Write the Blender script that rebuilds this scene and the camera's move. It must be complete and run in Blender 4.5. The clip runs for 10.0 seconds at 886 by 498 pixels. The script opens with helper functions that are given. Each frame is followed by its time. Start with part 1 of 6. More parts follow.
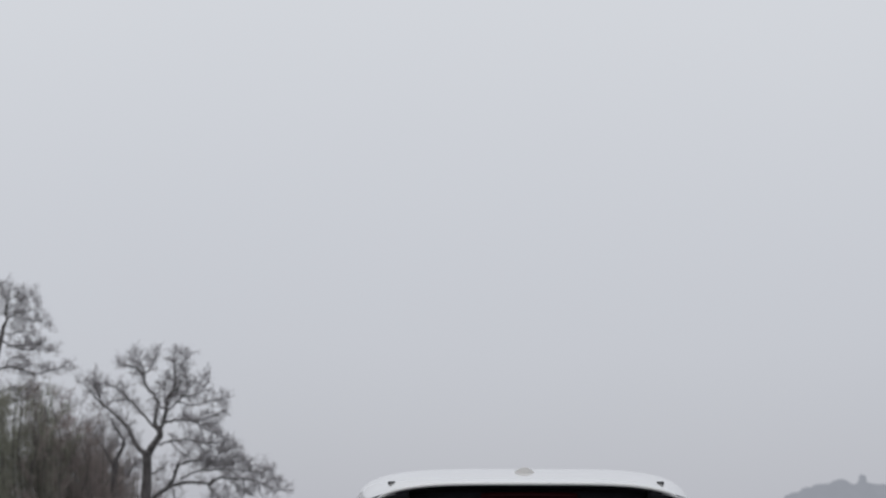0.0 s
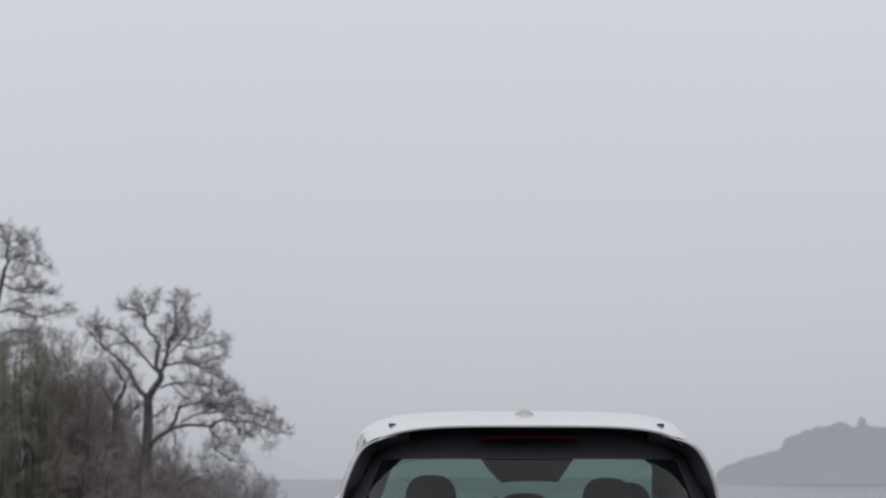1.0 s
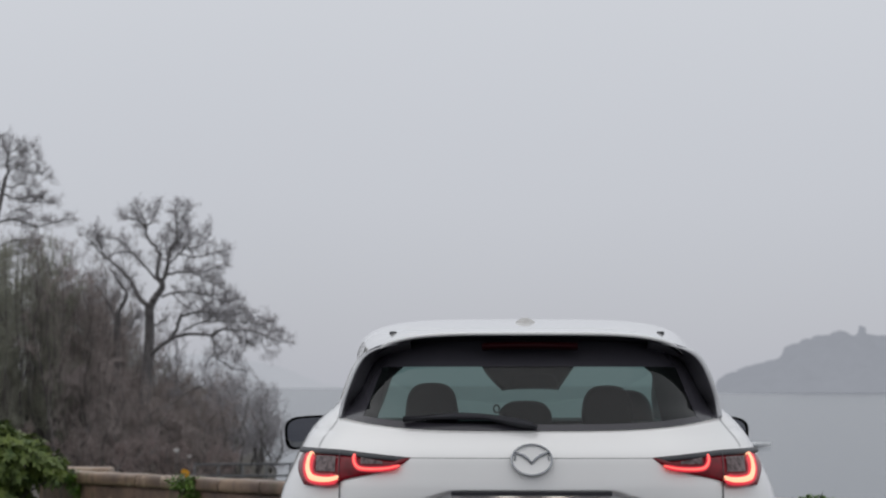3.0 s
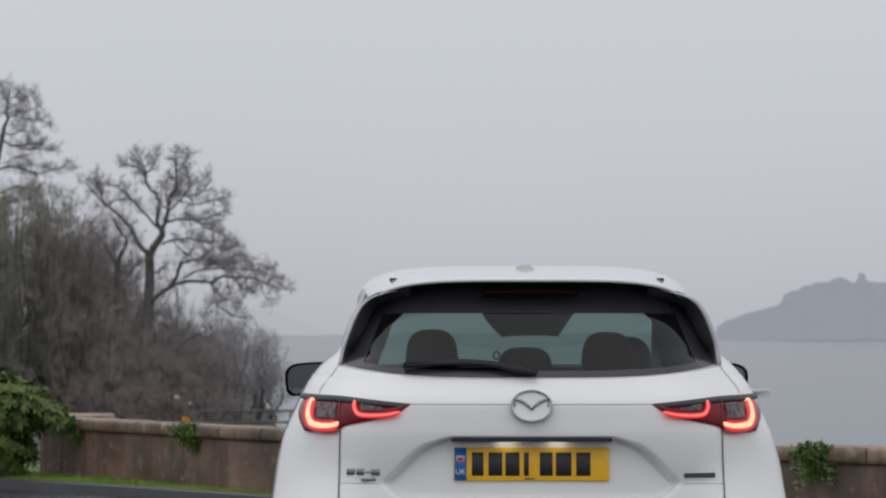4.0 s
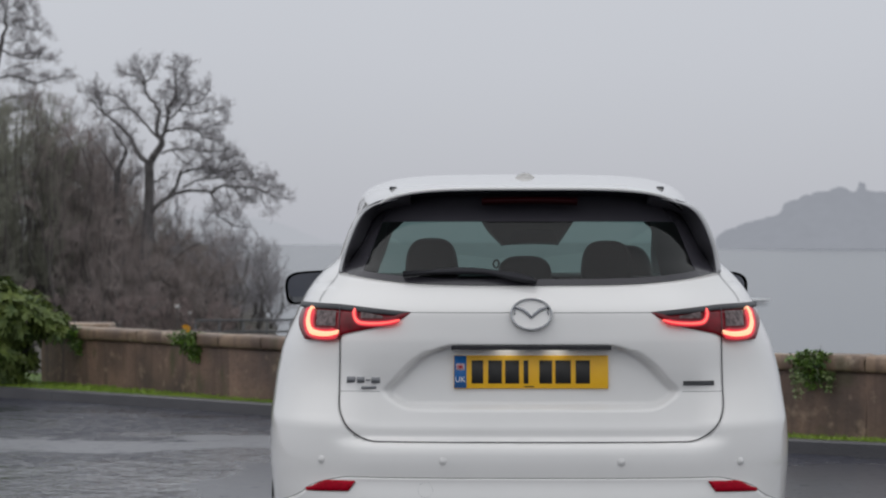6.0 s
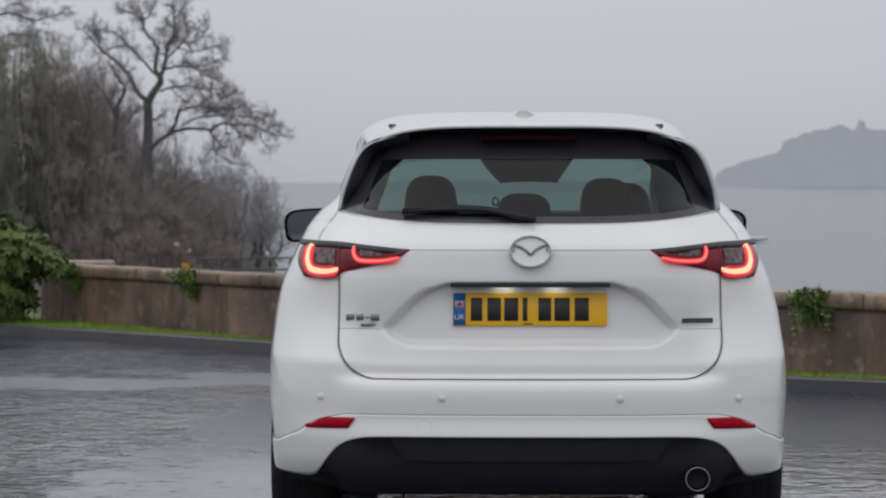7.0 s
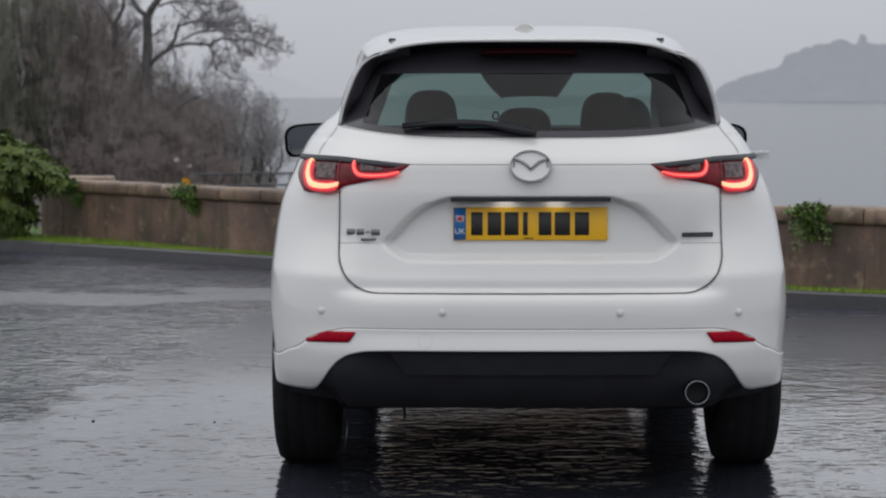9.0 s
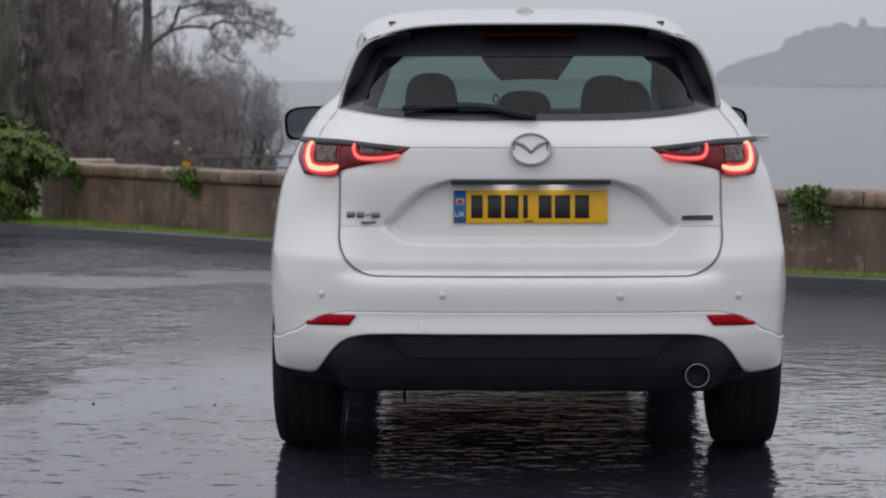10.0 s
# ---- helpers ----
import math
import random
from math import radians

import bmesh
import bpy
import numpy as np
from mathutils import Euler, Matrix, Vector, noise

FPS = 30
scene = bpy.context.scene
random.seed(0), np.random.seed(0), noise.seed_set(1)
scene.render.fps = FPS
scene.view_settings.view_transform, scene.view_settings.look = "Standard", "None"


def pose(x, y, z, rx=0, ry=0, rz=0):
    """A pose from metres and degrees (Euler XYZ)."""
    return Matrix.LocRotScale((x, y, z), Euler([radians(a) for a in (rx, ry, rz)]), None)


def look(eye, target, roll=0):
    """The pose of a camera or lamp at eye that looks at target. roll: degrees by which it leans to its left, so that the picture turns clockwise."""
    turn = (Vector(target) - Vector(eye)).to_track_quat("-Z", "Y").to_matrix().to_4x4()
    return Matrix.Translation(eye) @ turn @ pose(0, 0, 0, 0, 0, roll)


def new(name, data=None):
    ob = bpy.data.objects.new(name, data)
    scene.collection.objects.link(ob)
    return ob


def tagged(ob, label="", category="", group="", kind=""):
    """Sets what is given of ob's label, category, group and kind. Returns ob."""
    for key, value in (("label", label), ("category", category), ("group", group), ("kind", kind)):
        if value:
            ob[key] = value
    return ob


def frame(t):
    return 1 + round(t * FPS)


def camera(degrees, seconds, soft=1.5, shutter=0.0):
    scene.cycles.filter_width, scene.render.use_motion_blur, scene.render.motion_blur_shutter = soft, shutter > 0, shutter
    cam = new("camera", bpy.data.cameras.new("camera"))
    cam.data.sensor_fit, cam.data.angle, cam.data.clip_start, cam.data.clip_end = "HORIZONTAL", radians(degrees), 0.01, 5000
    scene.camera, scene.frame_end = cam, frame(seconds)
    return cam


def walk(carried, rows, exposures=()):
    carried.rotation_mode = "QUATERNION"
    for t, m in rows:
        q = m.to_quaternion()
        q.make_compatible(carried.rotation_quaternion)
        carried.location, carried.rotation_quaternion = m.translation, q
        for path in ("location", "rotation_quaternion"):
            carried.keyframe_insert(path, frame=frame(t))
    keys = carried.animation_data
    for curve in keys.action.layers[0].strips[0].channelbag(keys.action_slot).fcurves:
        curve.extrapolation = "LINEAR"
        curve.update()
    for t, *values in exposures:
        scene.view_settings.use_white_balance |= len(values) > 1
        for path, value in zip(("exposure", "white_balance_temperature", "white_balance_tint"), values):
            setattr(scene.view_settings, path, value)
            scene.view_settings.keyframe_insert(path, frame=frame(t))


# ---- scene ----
cam = camera(2 * math.degrees(math.atan(784 / 4000)), 10.0, soft=2.1)
cam.data.dof.use_dof, cam.data.dof.focus_distance, cam.data.dof.aperture_fstop = True, 8.0, 7.5
# seconds, y, z, pitch, roll, yaw: a long lens on a fixed head, tilting down
ROWS = [
    (0.0, 0.0144, 1.3858, 7.160, -0.060, -0.020),
    (0.5, 0.0130, 1.3846, 6.391, -0.086, -0.011),
    (1.0, 0.0118, 1.3836, 5.719, -0.074, -0.006),
    (1.5, 0.0106, 1.3826, 5.061, -0.087, 0.004),
    (2.0, 0.0095, 1.3817, 4.467, -0.035, 0.011),
    (2.5, 0.0085, 1.3809, 3.937, -0.031, 0.013),
    (2.7, 0.0080, 1.3806, 3.747, -0.028, 0.014),
    (3.8, 0.0054, 1.3786, 2.349, -0.010, 0.015),
    (4.0, 0.0050, 1.3783, 2.078, -0.006, 0.015),
    (4.5, 0.0039, 1.3775, 1.504, 0.023, 0.017),
    (5.0, 0.0029, 1.3767, 0.952, -0.003, 0.022),
    (5.5, 0.0017, 1.3759, 0.371, 0.018, 0.021),
    (5.7, 0.0012, 1.3755, 0.147, 0.016, 0.018),
    (6.8, -0.0019, 1.3735, -1.433, 0.008, -0.006),
    (7.0, -0.0025, 1.3731, -1.786, 0.007, -0.009),
    (7.5, -0.0040, 1.3723, -2.490, 0.016, -0.010),
    (8.0, -0.0052, 1.3715, -3.112, 0.042, -0.009),
    (8.5, -0.0062, 1.3709, -3.589, 0.053, -0.005),
    (9.0, -0.0069, 1.3705, -3.933, 0.078, -0.004),
    (9.5, -0.0074, 1.3702, -4.198, 0.070, -0.003),
    (10.0, -0.0078, 1.3700, -4.360, 0.059, 0.000),
]
walk(cam, [(t, pose(0, y, z, 90 + pitch, roll, yaw)) for t, y, z, pitch, roll, yaw in ROWS])

# ---- light ----
world = bpy.data.worlds.new("overcast_sky")
scene.world = world
world.use_nodes = True
wn, wl = world.node_tree.nodes, world.node_tree.links
wn.clear()
w_out, w_bg = wn.new("ShaderNodeOutputWorld"), wn.new("ShaderNodeBackground")
w_sky = wn.new("ShaderNodeTexSky")
w_sky.sky_type, w_sky.sun_disc = "NISHITA", False
w_sky.sun_elevation, w_sky.sun_rotation = radians(66), radians(304)
w_dim = wn.new("ShaderNodeVectorMath")
w_dim.operation = "SCALE"
w_dim.inputs["Scale"].default_value = 0.10
w_co, w_sep, w_ramp, w_mix = (wn.new("ShaderNodeTexCoord"), wn.new("ShaderNodeSeparateXYZ"), wn.new("ShaderNodeValToRGB"), wn.new("ShaderNodeMix"))
w_noise, w_add, w_scale = wn.new("ShaderNodeTexNoise"), wn.new("ShaderNodeMath"), wn.new("ShaderNodeMath")
w_noise.inputs["Scale"].default_value, w_noise.inputs["Detail"].default_value = 3.0, 3.0
w_scale.operation, w_add.operation = "MULTIPLY_ADD", "ADD"
w_scale.inputs[1].default_value, w_scale.inputs[2].default_value = 0.05, -0.025
ramp = w_ramp.color_ramp
ramp.elements[0].position, ramp.elements[0].color = 0.0, (0.471, 0.485, 0.538, 1)
ramp.elements[1].position, ramp.elements[1].color = 1.0, (0.98, 1.0, 1.04, 1)
for at_z, col in ((0.08, (0.562, 0.576, 0.625)), (0.22, (0.664, 0.680, 0.715)), (0.5, (0.80, 0.825, 0.86))):
    ramp.elements.new(at_z).color = (*col, 1)
w_mix.data_type = "RGBA"
w_mix.inputs[0].default_value = 0.06
wl.new(w_co.outputs["Generated"], w_sep.inputs[0])
wl.new(w_co.outputs["Generated"], w_noise.inputs["Vector"])
wl.new(w_noise.outputs[0], w_scale.inputs[0])
wl.new(w_sep.outputs["Z"], w_add.inputs[0])
wl.new(w_scale.outputs[0], w_add.inputs[1])
wl.new(w_add.outputs[0], w_ramp.inputs[0])
wl.new(w_sky.outputs[0], w_dim.inputs[0])
wl.new(w_ramp.outputs[0], w_mix.inputs[6])
wl.new(w_dim.outputs[0], w_mix.inputs[7])
wl.new(w_mix.outputs[2], w_bg.inputs[0])
wl.new(w_bg.outputs[0], w_out.inputs[0])

sun_data = bpy.data.lights.new("sun", "SUN")
sun_data.energy, sun_data.angle, sun_data.color = 0.42, radians(95), (1.0, 0.97, 0.93)
sun = new("sun", sun_data)
sun.matrix_world = look((-5, -1, 15), (0, 0, 0))


# ---- materials ----
def material(name, colour, rough=0.5, metal=0.0, second=None, scale=8.0, bump=0.0, bump_scale=60.0, coat=0.0, vary=0.0, stretch=(1, 1, 1), spec=0.5, detail=6.0):
    """A principled material; second is the colour into which a noise of that scale (per metre) mixes it."""
    m = bpy.data.materials.new(name)
    m.use_nodes = True
    n, l = m.node_tree.nodes, m.node_tree.links
    p = n["Principled BSDF"]
    p.inputs["Base Color"].default_value = (*colour, 1)
    p.inputs["Roughness"].default_value, p.inputs["Metallic"].default_value = rough, metal
    p.inputs["Coat Weight"].default_value, p.inputs["Coat Roughness"].default_value = coat, 0.05
    p.inputs["Specular IOR Level"].default_value = spec
    co, mp = n.new("ShaderNodeTexCoord"), n.new("ShaderNodeMapping")
    mp.inputs["Scale"].default_value = stretch
    l.new(co.outputs["Object"], mp.inputs[0])
    if second:
        big, ramp_, mix = n.new("ShaderNodeTexNoise"), n.new("ShaderNodeValToRGB"), n.new("ShaderNodeMix")
        big.inputs["Scale"].default_value, big.inputs["Detail"].default_value = scale, detail
        ramp_.color_ramp.elements[0].position, ramp_.color_ramp.elements[1].position = 0.35, 0.68
        mix.data_type = "RGBA"
        mix.inputs[6].default_value, mix.inputs[7].default_value = (*colour, 1), (*second, 1)
        l.new(mp.outputs[0], big.inputs["Vector"])
        l.new(big.outputs[0], ramp_.inputs[0])
        l.new(ramp_.outputs[0], mix.inputs[0])
        last = mix.outputs[2]
        if vary:
            info, hsv, fit_ = n.new("ShaderNodeObjectInfo"), n.new("ShaderNodeHueSaturation"), n.new("ShaderNodeMapRange")
            fit_.inputs["To Min"].default_value, fit_.inputs["To Max"].default_value = 1 - vary, 1 + vary
            l.new(info.outputs["Random"], fit_.inputs["Value"])
            l.new(fit_.outputs[0], hsv.inputs["Value"])
            l.new(last, hsv.inputs["Color"])
            last = hsv.outputs[0]
        l.new(last, p.inputs["Base Color"])
    if bump:
        fine, b = n.new("ShaderNodeTexNoise"), n.new("ShaderNodeBump")
        fine.inputs["Scale"].default_value, fine.inputs["Detail"].default_value = bump_scale, 4.0
        b.inputs["Strength"].default_value, b.inputs["Distance"].default_value = bump, 0.01
        l.new(mp.outputs[0], fine.inputs["Vector"])
        l.new(fine.outputs[0], b.inputs["Height"])
        l.new(b.outputs[0], p.inputs["Normal"])
    return m


def glowing(name, colour, strength, base=None):
    m = bpy.data.materials.new(name)
    m.use_nodes = True
    p = m.node_tree.nodes["Principled BSDF"]
    p.inputs["Base Color"].default_value = (*(base or colour), 1)
    p.inputs["Roughness"].default_value = 0.3
    p.inputs["Emission Color"].default_value = (*colour, 1)
    p.inputs["Emission Strength"].default_value = strength
    return m


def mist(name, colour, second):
    """A far backdrop, mist put into its even glow, with a faint wooded mottle."""
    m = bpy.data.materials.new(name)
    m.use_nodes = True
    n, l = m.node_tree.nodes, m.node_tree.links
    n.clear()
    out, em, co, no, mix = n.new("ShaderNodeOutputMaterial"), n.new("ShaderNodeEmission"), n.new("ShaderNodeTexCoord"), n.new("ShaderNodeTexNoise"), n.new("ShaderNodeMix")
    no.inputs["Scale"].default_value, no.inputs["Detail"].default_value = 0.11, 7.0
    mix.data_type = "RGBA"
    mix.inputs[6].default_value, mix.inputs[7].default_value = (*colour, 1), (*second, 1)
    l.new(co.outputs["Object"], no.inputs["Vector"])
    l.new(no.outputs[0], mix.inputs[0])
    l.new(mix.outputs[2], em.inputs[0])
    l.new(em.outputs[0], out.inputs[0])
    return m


def thin_glass(name, tint, gloss=0.02, ior=1.5):
    """A thin tinted pane: see-through, with a mirror layer by Fresnel."""
    m = bpy.data.materials.new(name)
    m.use_nodes = True
    n, l = m.node_tree.nodes, m.node_tree.links
    n.clear()
    out, tr, gl, mix, fr = (n.new("ShaderNodeOutputMaterial"), n.new("ShaderNodeBsdfTransparent"), n.new("ShaderNodeBsdfGlossy"), n.new("ShaderNodeMixShader"), n.new("ShaderNodeFresnel"))
    tr.inputs[0].default_value = (*tint, 1)
    gl.inputs["Roughness"].default_value = gloss
    fr.inputs["IOR"].default_value = ior
    l.new(fr.outputs[0], mix.inputs[0])
    l.new(tr.outputs[0], mix.inputs[1])
    l.new(gl.outputs[0], mix.inputs[2])
    # A weak pale veil is added to lift the dark seen through the glass.
    film, df = n.new("ShaderNodeMixShader"), n.new("ShaderNodeBsdfDiffuse")
    film.inputs[0].default_value = 0.005
    df.inputs[0].default_value = (0.7, 0.7, 0.72, 1)
    l.new(mix.outputs[0], film.inputs[1])
    l.new(df.outputs[0], film.inputs[2])
    l.new(film.outputs[0], out.inputs[0])
    return m


def wet_asphalt():
    m = bpy.data.materials.new("wet_asphalt")
    m.use_nodes = True
    n, l = m.node_tree.nodes, m.node_tree.links
    p = n["Principled BSDF"]
    co = n.new("ShaderNodeTexCoord")
    def noise_of(scale, detail, rough):
        t = n.new("ShaderNodeTexNoise")
        t.inputs["Scale"].default_value, t.inputs["Detail"].default_value, t.inputs["Roughness"].default_value = scale, detail, rough
        l.new(co.outputs["Object"], t.inputs["Vector"])
        return t
    def spread(src, lo, hi, a, b):
        t = n.new("ShaderNodeMapRange")
        t.interpolation_type = "SMOOTHSTEP"
        for key, val in (("From Min", lo), ("From Max", hi), ("To Min", a), ("To Max", b)):
            t.inputs[key].default_value = val
        l.new(src, t.inputs["Value"])
        return t.outputs[0]
    def times(a, b):
        t = n.new("ShaderNodeMath")
        t.operation = "MULTIPLY"
        l.new(a, t.inputs[0])
        if isinstance(b, float):
            t.inputs[1].default_value = b
        else:
            l.new(b, t.inputs[1])
        return t.outputs[0]
    def plus(a, b):
        t = n.new("ShaderNodeMath")
        l.new(a, t.inputs[0])
        l.new(b, t.inputs[1])
        return t.outputs[0]
    long_ = n.new("ShaderNodeMapping")
    long_.inputs["Scale"].default_value = (0.8, 1.0, 1.0)
    l.new(co.outputs["Object"], long_.inputs[0])
    film, patch_, gust, ripple, chop, stone = noise_of(0.35, 4.0, 0.55), noise_of(7.0, 6.0, 0.70), noise_of(0.8, 4.0, 0.6), noise_of(6.5, 2.0, 0.5), noise_of(19.0, 2.0, 0.5), noise_of(70.0, 3.0, 0.6)
    for t in (gust, ripple, chop):
        l.new(long_.outputs[0], t.inputs["Vector"])
    both = plus(times(film.outputs[0], 0.8), spread(patch_.outputs[0], 0, 1, 0.0, 0.6))
    place = n.new("ShaderNodeSeparateXYZ")
    l.new(co.outputs["Object"], place.inputs[0])
    # breeze on the open ground beside the car and along the far side; the lee stays calm
    open_ = spread(plus(plus(place.outputs["Y"], times(place.outputs["X"], -7.1)), spread(gust.outputs[0], 0.3, 0.7, -1.6, 1.6)), 20.6, 23.6, 0.0, 1.0)
    far_side = spread(plus(place.outputs["Y"], spread(gust.outputs[0], 0.3, 0.7, -0.5, 0.5)), 13.7, 14.3, 0.0, 1.0)
    rough_water = spread(plus(open_, far_side), 0.0, 1.0, 0.0, 1.0)
    wind = times(spread(gust.outputs[0], 0.43, 0.55, 0.55, 1.6), spread(rough_water, 0, 1, 0.20, 1.0))
    wind = times(wind, spread(place.outputs["Y"], 13.0, 15.0, 1.0, 2.2))
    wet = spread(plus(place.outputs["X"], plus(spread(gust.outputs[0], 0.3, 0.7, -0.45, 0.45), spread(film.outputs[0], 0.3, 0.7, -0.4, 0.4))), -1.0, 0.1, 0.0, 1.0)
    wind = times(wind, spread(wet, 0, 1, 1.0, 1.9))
    # a rougher strip along the far side, sky sheen put into its paler colour
    lane = plus(plus(place.outputs["Y"], times(place.outputs["X"], -0.06)), spread(gust.outputs[0], 0.3, 0.7, -0.35, 0.35))
    strip = times(spread(lane, 14.75, 15.1, 0.0, 1.0), spread(lane, 15.7, 16.0, 1.0, 0.0))
    wind = times(wind, spread(strip, 0, 1, 1.0, 0.3))
    # thin film over open texture, between the near puddle and the breeze
    thin = times(spread(place.outputs["Y"], 9.5, 12.5, 0.0, 1.0), spread(rough_water, 0, 1, 1.0, 0.0))
    # the film thins out where the ground drains
    drained = spread(plus(plus(place.outputs["X"], times(place.outputs["Y"], 0.35)), plus(times(film.outputs[0], 3.0), times(gust.outputs[0], 1.6))), 3.2, 5.9, 1.0, 0.0)
    fleck = noise_of(13.0, 7.0, 0.68)
    wide = n.new("ShaderNodeMapping")
    wide.inputs["Scale"].default_value, wide.inputs["Location"].default_value = (0.50, 1.0, 1.0), (3.7, 1.3, 0.0)
    l.new(co.outputs["Object"], wide.inputs[0])
    l.new(wide.outputs[0], fleck.inputs["Vector"])
    dry = spread(plus(plus(fleck.outputs[0], plus(times(wind, 0.05), times(drained, 0.05))), times(both, 0.15)), 0.72, 0.81, 0.0, 1.0)
    far_ = spread(place.outputs["Y"], 12.0, 16.0, 0.0, 1.0)
    l.new(plus(spread(dry, 0, 1, 0.07, 0.42), plus(times(far_, 0.16), plus(times(strip, 0.20), times(thin, 0.26)))), p.inputs["Roughness"])
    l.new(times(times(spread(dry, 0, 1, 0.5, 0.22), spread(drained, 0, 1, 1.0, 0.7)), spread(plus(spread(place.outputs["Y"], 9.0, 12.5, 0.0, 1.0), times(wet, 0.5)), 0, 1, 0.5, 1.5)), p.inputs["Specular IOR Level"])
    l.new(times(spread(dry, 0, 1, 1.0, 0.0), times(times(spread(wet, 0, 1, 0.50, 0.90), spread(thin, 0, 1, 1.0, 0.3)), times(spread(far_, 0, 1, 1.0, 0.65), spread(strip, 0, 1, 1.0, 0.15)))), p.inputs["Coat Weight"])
    p.inputs["Coat Roughness"].default_value, p.inputs["Coat IOR"].default_value = 0.03, 1.34
    c_mix = n.new("ShaderNodeMix")
    c_mix.data_type = "RGBA"
    c_mix.inputs[6].default_value, c_mix.inputs[7].default_value = (0.044, 0.046, 0.063, 1), (0.028, 0.030, 0.042, 1)
    l.new(patch_.outputs[0], c_mix.inputs[0])
    sheen = n.new("ShaderNodeMix")
    sheen.data_type = "RGBA"
    sheen.inputs[7].default_value = (0.15, 0.152, 0.168, 1)
    l.new(times(strip, 0.9), sheen.inputs[0])
    l.new(c_mix.outputs[2], sheen.inputs[6])
    l.new(sheen.outputs[2], p.inputs["Base Color"])
    level = n.new("ShaderNodeMath")
    level.operation = "SUBTRACT"
    l.new(plus(ripple.outputs[0], times(chop.outputs[0], 0.6)), level.inputs[0])
    level.inputs[1].default_value = 0.8
    waves = times(level.outputs[0], wind)
    b1, b2, b3 = n.new("ShaderNodeBump"), n.new("ShaderNodeBump"), n.new("ShaderNodeBump")
    b1.inputs["Strength"].default_value, b1.inputs["Distance"].default_value = 1.0, 0.016
    l.new(waves, b1.inputs["Height"])
    b2.inputs["Strength"].default_value, b2.inputs["Distance"].default_value = 0.10, 0.004
    l.new(stone.outputs[0], b2.inputs["Height"])
    l.new(b1.outputs[0], b2.inputs["Normal"])
    l.new(b2.outputs[0], p.inputs["Normal"])
    b3.inputs["Strength"].default_value, b3.inputs["Distance"].default_value = 1.0, 0.016
    l.new(waves, b3.inputs["Height"])
    l.new(b3.outputs[0], p.inputs["Coat Normal"])
    p.inputs["IOR"].default_value = 1.45
    return m


def weathered(name, colour, dark, pale, vary):
    """Damp dressed stone: blotches, streaks run down from the joints, pale lichen, a grainy face."""
    m = material(name, colour, 0.55, bump=0.42, bump_scale=34, second=dark, scale=2.4, vary=vary)
    n, l = m.node_tree.nodes, m.node_tree.links
    p = n["Principled BSDF"]
    co = n.new("ShaderNodeTexCoord")
    last = p.inputs["Base Color"].links[0].from_socket
    for scale, stretch, lo, hi, col, amount in ((11.0, (1, 1, 0.10), 0.50, 0.70, dark, 0.85), (9.0, (1, 1, 1), 0.58, 0.72, pale, 0.75), (26.0, (1, 1, 1), 0.55, 0.75, dark, 0.6), (4.0, (1, 1, 0.5), 0.60, 0.72, (0.07, 0.075, 0.03), 0.7)):
        mp, no, fit_, mix = n.new("ShaderNodeMapping"), n.new("ShaderNodeTexNoise"), n.new("ShaderNodeMapRange"), n.new("ShaderNodeMix")
        mp.inputs["Scale"].default_value = stretch
        mp.inputs["Location"].default_value = (scale, 0, scale * 0.3)
        no.inputs["Scale"].default_value, no.inputs["Detail"].default_value = scale, 5.0
        fit_.inputs["From Min"].default_value, fit_.inputs["From Max"].default_value, fit_.inputs["To Max"].default_value = lo, hi, amount
        mix.data_type = "RGBA"
        mix.inputs[7].default_value = (*col, 1)
        l.new(co.outputs["Object"], mp.inputs[0])
        l.new(mp.outputs[0], no.inputs["Vector"])
        l.new(no.outputs[0], fit_.inputs["Value"])
        l.new(fit_.outputs[0], mix.inputs[0])
        l.new(last, mix.inputs[6])
        last = mix.outputs[2]
    l.new(last, p.inputs["Base Color"])
    return m


def lake_water():
    m = bpy.data.materials.new("lake_water")
    m.use_nodes = True
    n, l = m.node_tree.nodes, m.node_tree.links
    p = n["Principled BSDF"]
    p.inputs["Base Color"].default_value = (0.10, 0.115, 0.13, 1)
    p.inputs["Roughness"].default_value, p.inputs["IOR"].default_value = 0.22, 1.33
    co, mp, w, b = n.new("ShaderNodeTexCoord"), n.new("ShaderNodeMapping"), n.new("ShaderNodeTexNoise"), n.new("ShaderNodeBump")
    mp.inputs["Scale"].default_value = (0.4, 1.0, 1.0)
    w.inputs["Scale"].default_value, w.inputs["Detail"].default_value = 0.7, 6.0
    b.inputs["Strength"].default_value, b.inputs["Distance"].default_value = 0.55, 0.25
    l.new(co.outputs["Object"], mp.inputs[0])
    l.new(mp.outputs[0], w.inputs["Vector"])
    l.new(w.outputs[0], b.inputs["Height"])
    l.new(b.outputs[0], p.inputs["Normal"])
    return m


PAINT = material("white_paint", (0.81, 0.80, 0.785), 0.32, coat=1.0, second=(0.785, 0.775, 0.76), scale=3.0)
BLACK_GLOSS = material("gloss_black", (0.045, 0.045, 0.050), 0.14, coat=0.6)
FIN_BLACK = material("satin_black", (0.092, 0.090, 0.102), 0.5, spec=0.3, second=(0.080, 0.078, 0.088), scale=8)
BLACK_PLASTIC = material("black_plastic", (0.034, 0.034, 0.039), 0.7, spec=0.2, bump=0.15, bump_scale=400, second=(0.028, 0.028, 0.033), scale=12)
GREY_PLASTIC = material("grey_plastic", (0.050, 0.053, 0.058), 0.5, spec=0.35, bump=0.1, bump_scale=400, second=(0.038, 0.040, 0.045), scale=12)
SEAL_AND_CREASE = material("dark_seal_and_crease_shade", (0.05, 0.05, 0.054), 0.6)
